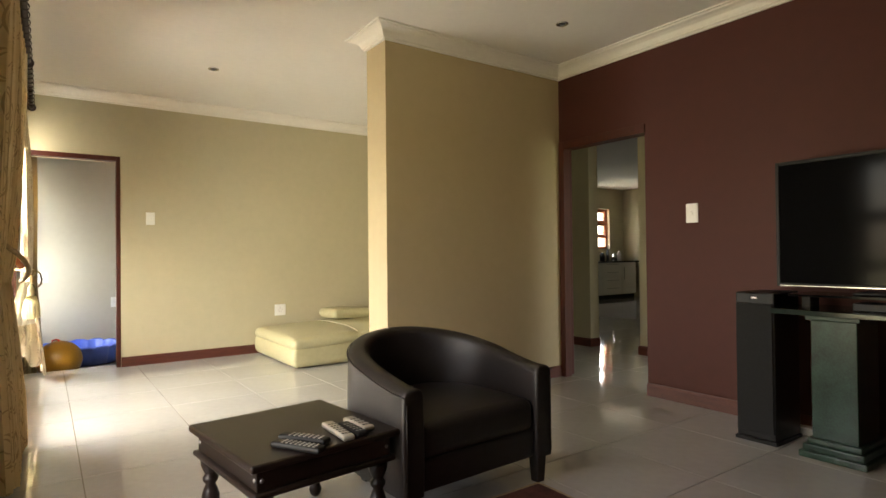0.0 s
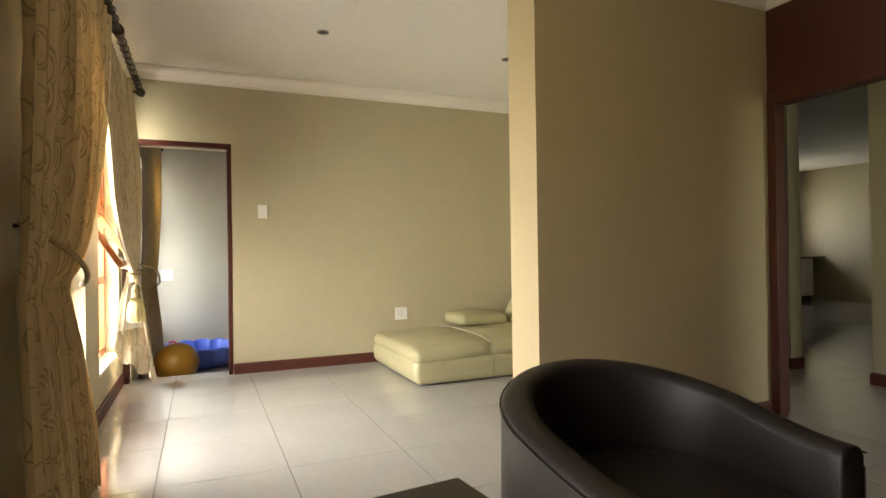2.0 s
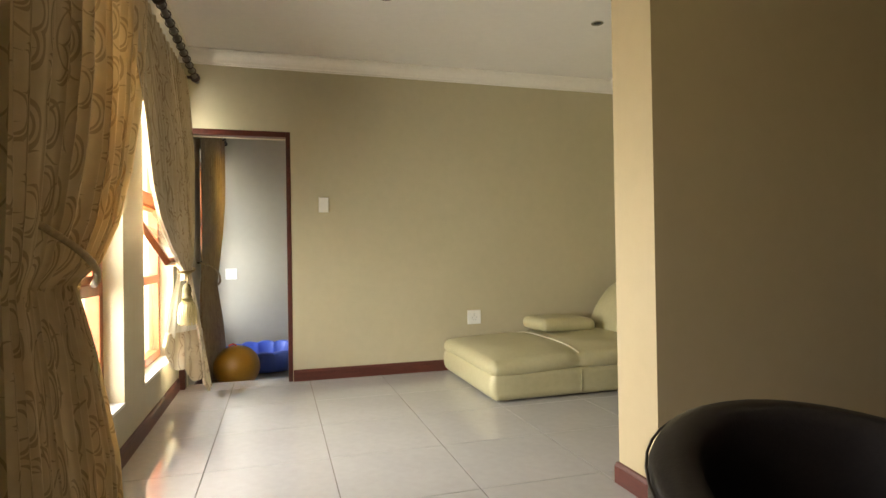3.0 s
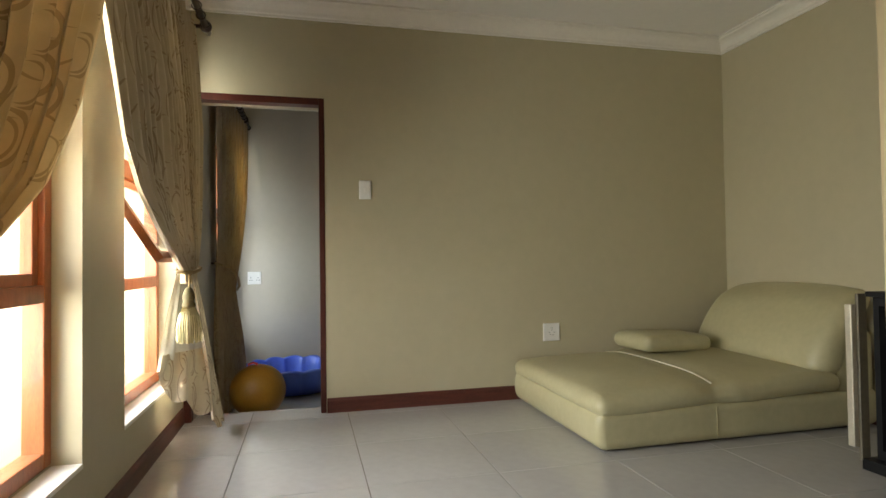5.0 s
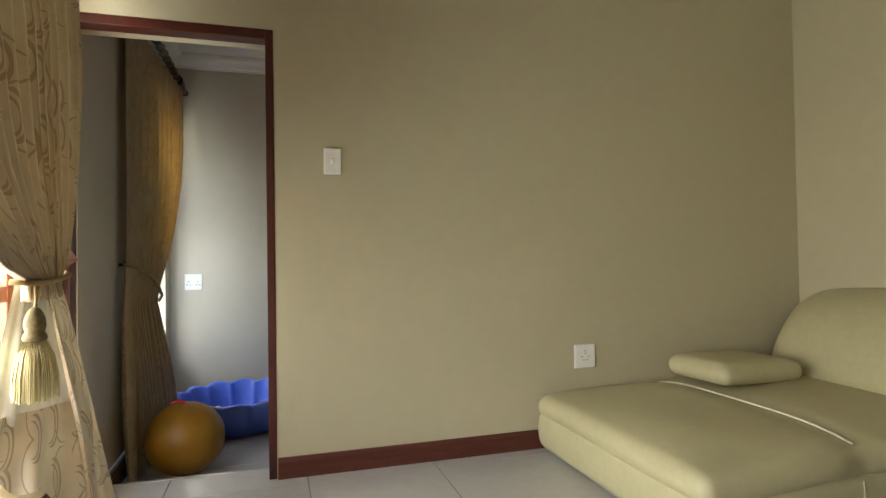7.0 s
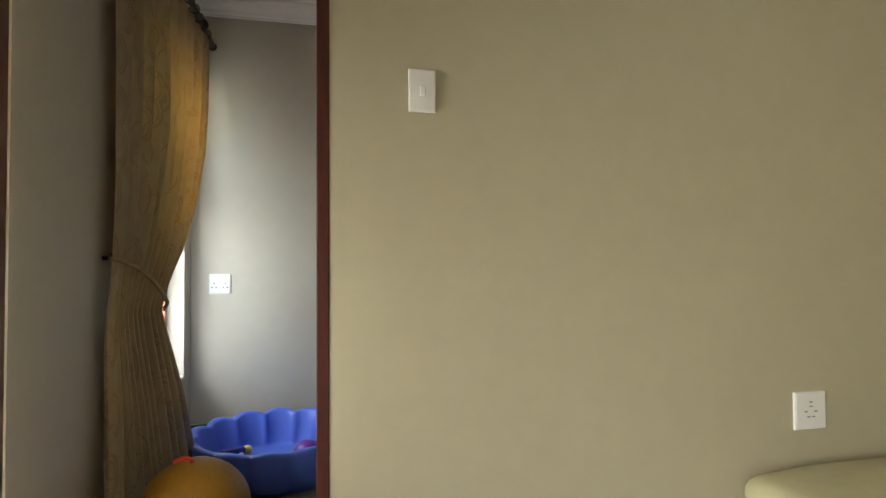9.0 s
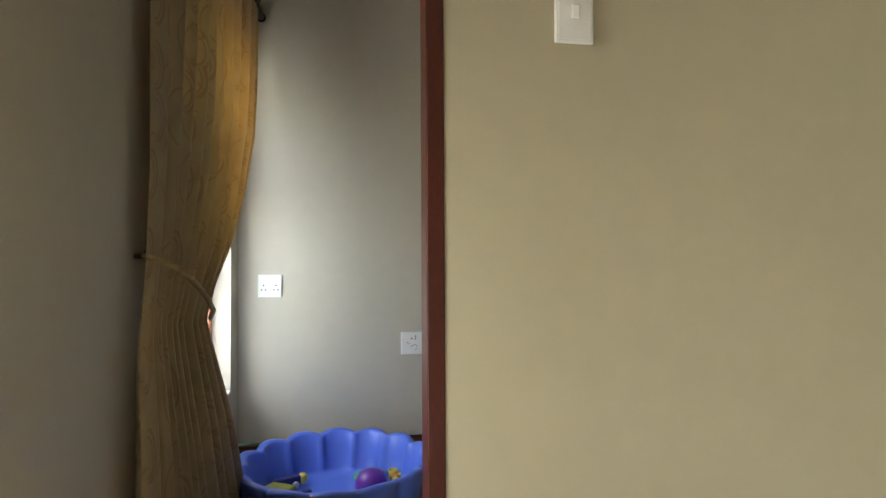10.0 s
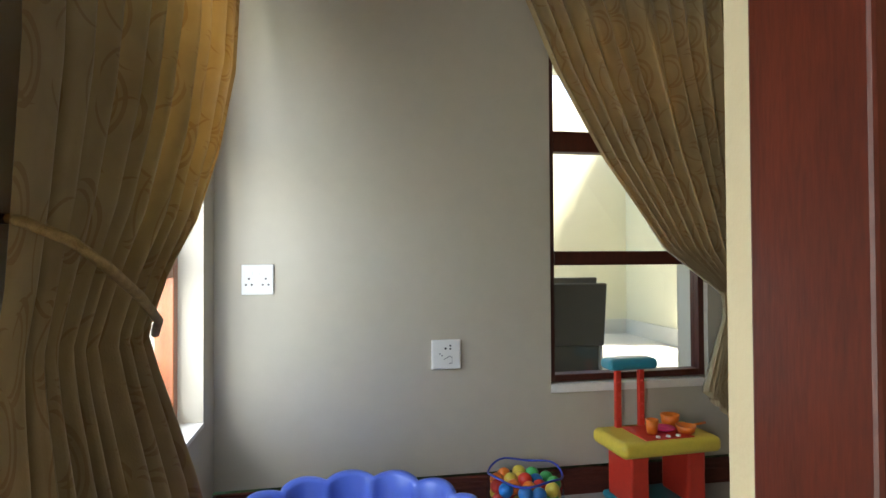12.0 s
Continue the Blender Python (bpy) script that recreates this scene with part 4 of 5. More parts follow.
for py in (0.56, -0.56):
    ped = part("pedestal", box(-0.13, 0.15, -0.105, 0.105, 0.10, 0.72, 0.004), MARBLE, stand, "green marble pedestal", at=pose(0, py, 0))
    for k, (g, za, zb) in enumerate(((0.05, 0.0, 0.035), (0.035, 0.035, 0.07), (0.018, 0.07, 0.10))):
        part("foot", box(-0.13 - g, 0.15 + g, -0.105 - g, 0.105 + g, za, zb, 0.006), MARBLE, ped)
    part("capital", box(-0.15, 0.17, -0.125, 0.125, 0.72, 0.744, 0.005), MARBLE, ped)
part("shelf", box(-0.19, 0.25, -0.84, 0.84, 0.745, 0.772, 0.004), mat("dark_green_slab", (0.02, 0.03, 0.026), 0.12, var=0.3, scale=20), stand, "polished dark slab shelf")
part("upper_shelf", box(-0.07, 0.25, -0.80, 0.80, 0.835, 0.847, 0.002), SCREEN, stand, "black glass shelf")
for py in (-0.75, 0.0, 0.75):
    part("shelf_support", box(0.03, 0.15, py - 0.02, py + 0.02, 0.772, 0.835), PLASTIC_BLACK, stand)

tv = thing("television", 3.69, 1.83, 0.848, 0, "large flat black television standing on a dark shelf", "television")
part("screen", box(-0.024, -0.02, -0.64, 0.64, 0.05, 0.74), SCREEN, tv, "glossy dark screen")
part("bezel", boxes((-0.028, 0.03, -0.66, -0.64, 0.03, 0.76), (-0.028, 0.03, 0.64, 0.66, 0.03, 0.76), (-0.028, 0.03, -0.64, 0.64, 0.74, 0.76), (-0.028, 0.03, -0.64, 0.64, 0.03, 0.05), bevel=0.003), PLASTIC_BLACK, tv)
part("housing", box(-0.02, 0.05, -0.64, 0.64, 0.05, 0.74, 0.004), PLASTIC_BLACK, tv)
part("trim_strip", box(-0.031, -0.027, -0.64, 0.64, 0.032, 0.038), CHROME, tv, "thin silver strip")
part("foot", box(-0.10, 0.10, -0.25, 0.25, 0.0, 0.012, 0.004), PLASTIC_BLACK, tv)
part("neck", box(-0.015, 0.03, -0.08, 0.08, 0.01, 0.06), PLASTIC_BLACK, tv)
player = tagged(part("media_player", box(3.50, 3.66, 1.75, 2.05, 0.773, 0.812, 0.004), PLASTIC_BLACK), "slim black media player on the shelf", "media player")
note = tagged(part("papers", box(3.47, 3.6, 1.62, 1.74, 0.773, 0.778), PLASTIC_WHITE), "few white papers lying on the shelf", "papers")

rack = thing("media_rack", 3.62, 1.62, 0, 0, "dark open rack holding stacked audio devices", "media rack")
for i, z in enumerate((0.06, 0.20, 0.34, 0.50)):
    part("shelf", box(-0.17, 0.2, -0.28, 0.28, z - 0.012, z, 0.002), PLASTIC_BLACK, rack)
for sx in (-0.15, 0.18):
    for sy in (-0.26, 0.26):
        part("post", box(sx - 0.012, sx + 0.012, sy - 0.012, sy + 0.012, 0.0, 0.52), CHROME if sx < 0 else PLASTIC_BLACK, rack)


def device(z, h, w, material, label, x0=3.475):
    o = thing("audio_device", x0, 1.62, z, 0, label, "audio device", "devices in the rack")
    part("case", box(0, 0.28, -w / 2, w / 2, 0.004, h, 0.004), material, o)
    part("front_strip", box(-0.003, 0.0, -w / 2 + 0.02, w / 2 - 0.02, 0.012, 0.02), CHROME, o)
    for k in range(3):
        part("knob", lathe([(0.009, 0), (0.009, 0.008), (0.007, 0.01)], 12), CHROME, o, "silver knob", True, pose(-0.001, w / 2 - 0.05 - 0.06 * k, h * 0.65, 0, -90, 0))
    return o


device(0.06, 0.10, 0.43, PLASTIC_BLACK, "black amplifier with small silver knobs in a rack")
device(0.20, 0.09, 0.43, PLASTIC_BLACK, "black receiver with small silver knobs in a rack")
device(0.34, 0.12, 0.43, PLASTIC_BLACK, "black disc changer in a rack")
device(0.50, 0.11, 0.36, mat("silver_grey_case", (0.42, 0.41, 0.36), 0.4, 0.3, var=0.06), "silver grey device on top of a rack")
tagged(part("adapter_box", box(3.50, 3.7, 1.55, 1.79, 0.611, 0.66, 0.006), PLASTIC_WHITE), "white plastic box on a stack of devices", "box")
tagged(part("power_strip", box(3.76, 3.82, 2.28, 2.46, 0.0, 0.045, 0.006), PLASTIC_WHITE), "white power strip on the floor by a skirting board", "power strip")

# dark cabinet by the dividing wall
cab = thing("television_cabinet", 3.50, 5.20, 0, 0, "black cabinet with pale upright trim and a dark glass front", "cabinet")
part("body", box(-0.33, 0.35, -0.44, 0.40, 0.05, 0.80, 0.004), PLASTIC_BLACK, cab)
part("top", box(-0.35, 0.355, -0.46, 0.42, 0.80, 0.825, 0.004), PLASTIC_BLACK, cab)
part("glass_front", box(-0.345, -0.335, -0.42, 0.36, 0.10, 0.76, 0.002), SCREEN, cab, "dark glass front")
PALE = mat("pale_satin_metal", (0.50, 0.46, 0.36), 0.4, 0.3, var=0.08, scale=20)
part("upright", box(-0.415, -0.385, 0.435, 0.47, 0.10, 0.765, 0.005), PALE, cab, "pale satin upright")
part("side_panel", box(-0.385, -0.335, 0.425, 0.44, 0.04, 0.815, 0.003), mat("grey_brown_board", (0.16, 0.14, 0.10), 0.5, var=0.1), cab, "grey brown side panel")
part("rail", box(-0.395, -0.335, 0.44, 0.462, 0.70, 0.74, 0.003), PLASTIC_BLACK, cab)
part("rail", box(-0.395, -0.335, 0.44, 0.462, 0.13, 0.17, 0.003), PLASTIC_BLACK, cab)
part("plinth", box(-0.38, 0.33, -0.42, 0.43, 0.0, 0.05), PLASTIC_BLACK, cab)


# ---- wall plates and ceiling lights ----
def plate(name, facing, x, y, z, w, h, label, category, kind):
    """A plate on a wall: facing 'y' looks to -y, 'x' looks to -x."""
    o = thing(name, x, y, z, 0 if facing == "y" else -90, label, category)
    part("plate", box(-w / 2, w / 2, -0.010, 0.0, -h / 2, h / 2, 0.0035, 3), PLASTIC_WHITE, o)
    part("rim", box(-w / 2 + 0.006, w / 2 - 0.006, -0.012, -0.010, -h / 2 + 0.006, h / 2 - 0.006, 0.001), PLASTIC_WHITE, o)
    if kind == "switch":
        part("rocker", box(-0.008, 0.008, -0.019, -0.012, -0.014, 0.014, 0.002), PLASTIC_WHITE, o, at=pose(0, 0, 0, 8, 0, 0))
    elif kind == "socket":
        for k in (-1, 1):
            for dx, dz in ((0, 0.012), (-0.012, -0.014), (0.012, -0.014)):
                part("pin_hole", lathe([(0.0042, 0), (0.0042, 0.0015)], 10), SLOT, o, at=pose(k * w * 0.26 + dx, -0.0125, dz - 0.008, 90))
            part("rocker", box(-0.006, 0.006, -0.016, -0.012, -0.008, 0.008, 0.0015), PLASTIC_WHITE, o, at=pose(k * 0.014 - 0.012, 0, h * 0.2))
    elif kind == "round_socket":
        for dx, dz, r in ((0.018, 0.040, 0.0045), (-0.004, 0.028, 0.005), (0.018, 0.026, 0.0045), (-0.03, 0.004, 0.003), (-0.02, -0.004, 0.003)):
            part("pin_hole", lathe([(r, 0), (r, 0.0015)], 10), SLOT, o, at=pose(dx, -0.0125, dz, 90))
        part("switch_outline", tube([(-0.012, -0.013, -0.022), (0.014, -0.013, -0.008), (0.026, -0.013, -0.012), (0.026, -0.013, -0.038), (0.012, -0.013, -0.042)], 0.0018, 6), GREY_METAL, o)
    else:
        for dx, dz in ((0.0, 0.03), (0.0, 0.015), (-0.02, -0.002), (0.02, -0.002), (-0.01, -0.02), (0.01, -0.02)):
            part("slot", box(-0.006, 0.006, -0.0132, -0.012, -0.002, 0.002), GREY_METAL, o, at=pose(dx, 0, dz))
    return o


plate("light_switch", "y", 0.999, FAR, 1.488, 0.082, 0.128, "white plastic light switch on a beige wall", "light switch", "switch")
plate("light_switch", "x", R, 3.138, 1.361, 0.09, 0.135, "white plastic light switch on a maroon wall", "light switch", "switch")
plate("wall_socket", "y", 2.345, FAR, 0.468, 0.128, 0.128, "square white wall socket above the skirting", "wall socket", "plain")
plate("wall_socket", "y", 0.079, FAR2, 0.851, 0.134, 0.131, "square white double wall socket with six holes", "wall socket", "socket")
plate("wall_socket", "y", 0.906, FAR2, 0.50, 0.136, 0.134, "square white wall socket with round holes", "wall socket", "round_socket")


def downlight(x, y):
    o = thing("downlight", x, y, CEIL, 0, "small recessed round steel ceiling downlight, switched off", "downlight", "downlights")
    part("rim", lathe([(0.030, 0.0), (0.044, -0.001), (0.045, -0.006), (0.038, -0.009), (0.029, -0.004), (0.028, 0.0)][::-1], 24), CHROME, o, "steel rim", True)
    part("lamp", lathe([(0.027, -0.002), (0.024, -0.005), (0.006, -0.007)][::-1], 20), SLOT, o, "dark lamp glass", True)
    return o


for x, y in ((1.31, 6.02), (2.875, 6.05), (3.12, 3.66)):
    downlight(x, y)


# ---- playroom toys ----
def scallop_pool(cx, cy, r, h, lobes=14):
    o = thing("paddling_pool", cx, cy, FZ, 0, "blue moulded plastic shell paddling pool used as a toy tray", "paddling pool")
    seg = lobes * 10
    prof = [(0.0, 0.02, 0.0), (0.55, 0.022, 0.0), (0.78, 0.026, 0.3), (0.80, 0.04, 0.6), (0.86, h * 0.55, 1.0), (0.90, h * 0.93, 1.0), (0.925, h, 1.0), (0.985, h, 1.0), (1.0, h * 0.95, 1.0), (0.985, h * 0.86, 1.0), (0.95, h * 0.5, 0.9), (0.88, 0.01, 0.5), (0.7, 0.0, 0.2), (0.0, 0.0, 0.0)]
    bm = bmesh.new()
    rows = []
    for rr, z, k in prof:
        ring_ = []
        for s in range(seg):
            a = s / seg * 6.28318
            lobe = abs(math.sin(a * lobes / 2))
            q = r * rr * (1 + k * 0.075 * (lobe ** 0.6 - 0.7))
            lift = k * 0.018 * lobe if z > h * 0.8 else 0
            ring_.append(bm.verts.new((q * math.cos(a), q * math.sin(a), z + lift)) if rr > 0 else None)
        if rr == 0.0:
            ring_ = [bm.verts.new((0, 0, z))] * seg
        rows.append(ring_)
    for a, b in zip(rows, rows[1:]):
        for s in range(seg):
            loop = []
            for v in (a[s], a[(s + 1) % seg], b[(s + 1) % seg], b[s]):
                if v not in loop:
                    loop.append(v)
            if len(loop) > 2:
                bm.faces.new(loop)
    bmesh.ops.recalc_face_normals(bm, faces=bm.faces[:])
    part("shell", bm, BLUE, o, smooth=True)
    for a in (-1.9, -1.5):
        part("plug", lathe([(0.012, 0), (0.012, 0.004)], 10), NAVY, o, at=pose(r * 0.95 * math.cos(a), r * 0.95 * math.sin(a), h))
    part("sticker", box(-0.03, 0.03, -0.012, 0.012, 0, 0.002), ORANGE, o, "small orange sticker", at=pose(r * 0.95 * math.cos(-1.7), r * 0.95 * math.sin(-1.7), h + 0.001))
    return o


PX, PY = 0.47, 9.08
scallop_pool(PX, PY, 0.465, 0.215)
tagged(part("toy_dome", lathe([(0.082, 0), (0.083, 0.02), (0.078, 0.05), (0.062, 0.078), (0.036, 0.094), (0.008, 0.1)], 28, at=pose(0.645, 9.17, FZ + 0.024)), PURPLE, smooth=True), "purple plastic toy dome lying in the pool", "toy")
fl = thing("flower_toy", 0.64, 9.31, FZ + 0.026, 20, "green and blue plastic flower toy lying in the pool", "toy")
for k in range(6):
    part("petal", ball(0.035, (0.055 * math.cos(k * 1.047), 0.055 * math.sin(k * 1.047), 0.016), 12, (1, 1, 0.45)), (GREEN, BLUE_BALL, TEAL)[k % 3], fl, smooth=True)
part("centre", ball(0.025, (0, 0, 0.02), 12, (1, 1, 0.7)), YELLOW, fl, smooth=True)
tr = thing("toy_train", 0.23, 9.24, FZ + 0.026, 25, "navy and yellow plastic toy vehicle lying in the pool", "toy")
part("body", box(-0.075, 0.06, -0.025, 0.025, 0.01, 0.06, 0.008), NAVY, tr)
part("nose", ball(0.028, (0.075, 0, 0.036), 14), YELLOW, tr, smooth=True)
for sx in (-0.05, 0.03):
    part("wheel", lathe([(0.018, 0), (0.018, 0.01), (0.01, 0.012)], 14), PLASTIC_WHITE, tr, smooth=True, at=pose(sx, -0.025, 0.018, 90))
tagged(part("cloth_toy", cushion(-0.08, 0.08, -0.05, 0.05, 0, 0.05, 0.024, 0.01, 5), OLIVE, smooth=True, at=pose(0.20, 9.13, FZ + 0.026, 0, 0, -30)), "olive green soft toy lying in the pool", "toy")
cat = thing("caterpillar_toy", 0.77, 9.20, FZ + 0.026, 70, "yellow and orange plastic caterpillar toy in the pool", "toy")
for k in range(5):
    part("segment", ball(0.02, (0.03 * k, 0.008 * math.sin(k * 2), 0.02), 12), (YELLOW, ORANGE)[k % 2], cat, smooth=True)
tagged(part("toy_brick", box(-0.02, 0.02, -0.015, 0.015, 0, 0.025, 0.004), NAVY, at=pose(0.33, 9.14, FZ + 0.026, 0, 0, 30)), "navy plastic toy brick lying in the pool", "toy")
tagged(part("toy_cup", lathe([(0.018, 0), (0.026, 0.05), (0.024, 0.05), (0.016, 0.004)], 16, at=pose(0.76, 9.27, FZ + 0.027)), YELLOW, smooth=True), "yellow plastic toy cup in the pool", "toy")

hop = thing("hopper_ball", 0.235, 8.10, FZ, 0, "mustard yellow rubber hopper ball on the floor", "ball")
part("ball", ball(0.21, (0, 0, 0.20), 36, (1, 1, 0.955)), YELLOW_BALL, hop, smooth=True)
part("handle", tube([(-0.06, -0.03, 0.372), (-0.065, -0.04, 0.41), (-0.03, -0.035, 0.42), (-0.005, -0.03, 0.41), (-0.01, -0.025, 0.375)], 0.009, 8), RED, hop, "red rubber handle", True)
part("leaf_print", ball(0.03, (-0.03, -0.03, 0.378), 10, (1.6, 0.8, 0.3)), GREEN, hop, smooth=True)

bag = thing("ball_bag", 1.18, 9.38, FZ, 0, "clear vinyl bag full of coloured play balls with blue piping", "bag of balls")
skin = bmesh.new()
rings = [[skin.verts.new((r * math.cos(k / 36 * 6.28318), r * math.sin(k / 36 * 6.28318), z)) for k in range(36)] for r, z in ((0.135, 0.0), (0.155, 0.02), (0.163, 0.08), (0.160, 0.16), (0.152, 0.235))]
for a, b in zip(rings, rings[1:]):
    for k in range(36):
        skin.faces.new((a[k], a[(k + 1) % 36], b[(k + 1) % 36], b[k]))
part("bag", skin, VINYL, bag, "clear vinyl skin", True).visible_shadow = False
for z, r in ((0.235, 0.152), (0.012, 0.148)):
    part("piping", tube([(r * math.cos(a), r * math.sin(a), z + 0.008 * math.sin(a * 4)) for a in [k / 40 * 6.283 for k in range(40)]], 0.0045, 6, closed=True), BLUE_TRIM, bag, "blue piping", True)
rnd = random.Random(8)
balls = []
mesh_by = {}
for m in (RED, YELLOW, GREEN, BLUE_BALL, ORANGE):
    bm = ball(0.03, seg=16)
    for f in bm.faces:
        f.smooth = True
    me = bpy.data.meshes.new("play_ball")
    bm.to_mesh(me)
    bm.free()
    me.materials.append(m)
    mesh_by[m] = me
for layer in range(4):
    for rr, cnt in ((0.0, 1), (0.062, 6), (0.118, 11)):
        for k in range(cnt):
            a = k / cnt * 6.283 + layer * 0.5 + rnd.uniform(-0.1, 0.1)
            o = new("play_ball", mesh_by[rnd.choice((RED, RED, YELLOW, GREEN, BLUE_BALL, ORANGE, YELLOW, GREEN))])
            o.matrix_basis = pose(rr * math.cos(a), rr * math.sin(a), 0.034 + layer * 0.050 + rnd.uniform(-0.004, 0.006) + (0.012 if rr == 0 else 0))
            o.parent = bag


def toy_kitchen(x, y, rz):
    o = thing("toy_kitchen", x, y, FZ, rz, "red, yellow and teal plastic toy cooker with small pans", "toy kitchen")
    part("foot", cushion(-0.20, 0.20, -0.13, 0.13, 0, 0.035, 0.015, 0.0, 4), TEAL, o, "teal plastic foot", True)
    for sx in (-1, 1):
        bm = box(-0.045, 0.045, -0.10, 0.10, 0.03, 0.26, 0.012)
        part("side_leg", bm, RED, o, at=pose(sx * 0.14, 0, 0))
    part("worktop", cushion(-0.245, 0.245, -0.14, 0.14, 0.255, 0.325, 0.028, 0.0, 6), YELLOW, o, "yellow plastic worktop", True)
    part("hob", box(-0.12, 0.12, -0.115, 0.09, 0.322, 0.329, 0.003), RED, o, "red hob panel")
    for k in range(3):
        part("knob", lathe([(0.011, 0), (0.009, 0.008)], 12), PLASTIC_WHITE, o, "white control knob", True, pose(-0.05 + 0.05 * k, -0.095, 0.329))
    for sx in (-1, 1):
        part("upright", box(-0.014, 0.014, -0.012, 0.012, 0.30, 0.61, 0.004), RED, o, at=pose(sx * 0.06 - 0.07, 0.10, 0))
        for k in range(4):
            part("peg", ball(0.008, (sx * 0.06 - 0.07, 0.088, 0.37 + 0.055 * k), 8), RED, o)
    part("hood", cushion(-0.195, 0.055, 0.05, 0.15, 0.595, 0.645, 0.02, 0.003, 5), TEAL, o, "teal plastic hood", True)
    part("hood_top", box(-0.15, 0.02, 0.08, 0.13, 0.645, 0.649, 0.001), PLASTIC_WHITE, o)
    return o


toy_kitchen(1.84, 9.50, 3)
tagged(part("toy_cup", lathe([(0.022, 0), (0.029, 0.062), (0.026, 0.062), (0.019, 0.004)], 18, at=pose(1.800, 9.46, FZ + 0.331)), ORANGE, smooth=True), "orange plastic toy cup on the toy cooker", "toy cup")
pan = thing("toy_pan", 1.960, 9.45, FZ + 0.331, 10, "orange plastic toy pan with a handle", "toy pan")
part("bowl", lathe([(0.035, 0), (0.045, 0.03), (0.042, 0.03), (0.032, 0.004)], 20), ORANGE, pan, smooth=True)
part("handle", tube([(0.043, 0, 0.026), (0.11, 0, 0.03)], 0.006, 8), ORANGE, pan, smooth=True)
pan2 = thing("toy_pan", 1.950, 9.56, FZ + 0.331, 40, "orange plastic toy pot behind a pan", "toy pan")
part("bowl", lathe([(0.036, 0), (0.043, 0.05), (0.040, 0.05), (0.033, 0.004)], 20), ORANGE, pan2, smooth=True)
tagged(part("toy_plate", lathe([(0.025, 0), (0.05, 0.012), (0.048, 0.016), (0.02, 0.005)], 20, at=pose(1.875, 9.49, FZ + 0.331)), PINK, smooth=True), "pink plastic toy dish on the toy cooker", "toy dish")


# ---- patio beyond the playroom window ----
tagged(part("patio_floor", box(-0.4, 4.2, FAR2 + 0.26, 14.0, -0.12, -0.02), PATIO_TILE), "pale tiled patio floor", "patio", kind="structure")
wall("wall_patio_north", "y", 13.8, 14.0, -0.4, 4.2, 2.9, material=PATIO_PAINT, label="cream painted patio wall")
wall("wall_patio_east", "x", 4.0, 4.2, FAR2 + 0.26, 13.8, 2.9, [(10.6, 12.7, 0.18, 2.1)], PATIO_PAINT, label="cream painted patio wall with a glazed opening")
tagged(part("patio_ceiling", box(-0.4, 4.2, FAR2 + 0.26, 12.9, 2.9, 3.0), WHITE), "white painted patio ceiling", "ceiling", kind="structure")
tagged(part("patio_skirting", boxes((-0.3, 4.0, 13.78, 13.8, -0.02, 0.16), (3.98, 4.0, FAR2 + 0.3, 13.78, -0.02, 0.16)), PATIO_TILE), "pale tiled skirting along the patio wall", "skirting", kind="structure")
window("window_7", "x", 4.06, 10.6, 12.7, 0.18, 2.1, 1, "mahogany glazed door and window on the patio", rows=(0.9, 1.5))


def patio_chair(x, y, rz):
    o = thing("patio_chair", x, y, -0.02, rz, "grey woven high-backed patio chair with a metal frame", "chair", "patio chairs")
    part("seat", cushion(-0.26, 0.26, -0.25, 0.25, 0.40, 0.44, 0.015, 0.0, 4), WICKER, o, smooth=True)
    bm = cushion(-0.26, 0.26, 0.22, 0.26, 0.40, 0.80, 0.014, 0.0, 5, shape=lambda p: Vector((p.x * (1 - 0.12 * (p.z - 0.4)), p.y + 0.22 * (p.z - 0.4), p.z)))
    part("backrest", bm, WICKER, o, smooth=True)
    part("skirt", box(-0.26, 0.26, 0.20, 0.235, 0.06, 0.40, 0.01), WICKER, o)
    for sx in (-0.24, 0.24):
        part("leg", tube([(sx, -0.22, 0), (sx, -0.2, 0.42)], 0.014, 8), GREY_METAL, o, smooth=True)
        part("leg", tube([(sx, 0.27, 0), (sx, 0.22, 0.42)], 0.014, 8), GREY_METAL, o, smooth=True)
        part("armrest", tube([(sx, -0.21, 0.42), (sx, -0.2, 0.62), (sx, 0.28, 0.64)], 0.013, 8), GREY_METAL, o, smooth=True)
    return o


patio_chair(1.83, 10.75, 176)
patio_chair(2.18, 11.7, 185)


# ---- kitchen beyond the hall ----
def cabinet(x, w, drawers):
    o = thing("kitchen_cabinet", x, KN - 0.62, 0, 0, "white kitchen base cabinet with long steel handles", "cabinet", "kitchen base cabinets")
    part("body", box(0.0, w, 0.02, 0.62, 0.10, 0.86), KITCHEN_WHITE, o)
    part("kickboard", box(0.0, w, 0.06, 0.08, 0.0, 0.10), PLASTIC_BLACK, o)
    n = 4 if drawers else 1
    for k in range(n):
        za, zb = 0.105 + k * 0.755 / n, 0.10 + (k + 1) * 0.755 / n - 0.004
        d = part("drawer" if drawers else "door", box(0.003, w - 0.003, 0.0, 0.02, za, zb, 0.002), KITCHEN_WHITE, o)
        if drawers:
            part("handle", tube([(w * 0.2, -0.02, zb - 0.03), (w * 0.8, -0.02, zb - 0.03)], 0.006, 8), GREY_METAL, d)
        else:
            part("handle", tube([(w * 0.15, -0.02, 0.45), (w * 0.15, -0.02, 0.75)], 0.006, 8), GREY_METAL, d)
    return o


for x, w, dr in ((9.6, 0.6, True), (10.2, 0.6, False), (10.8, 0.7, True), (11.5, 0.55, False)):
    cabinet(x, w, dr)
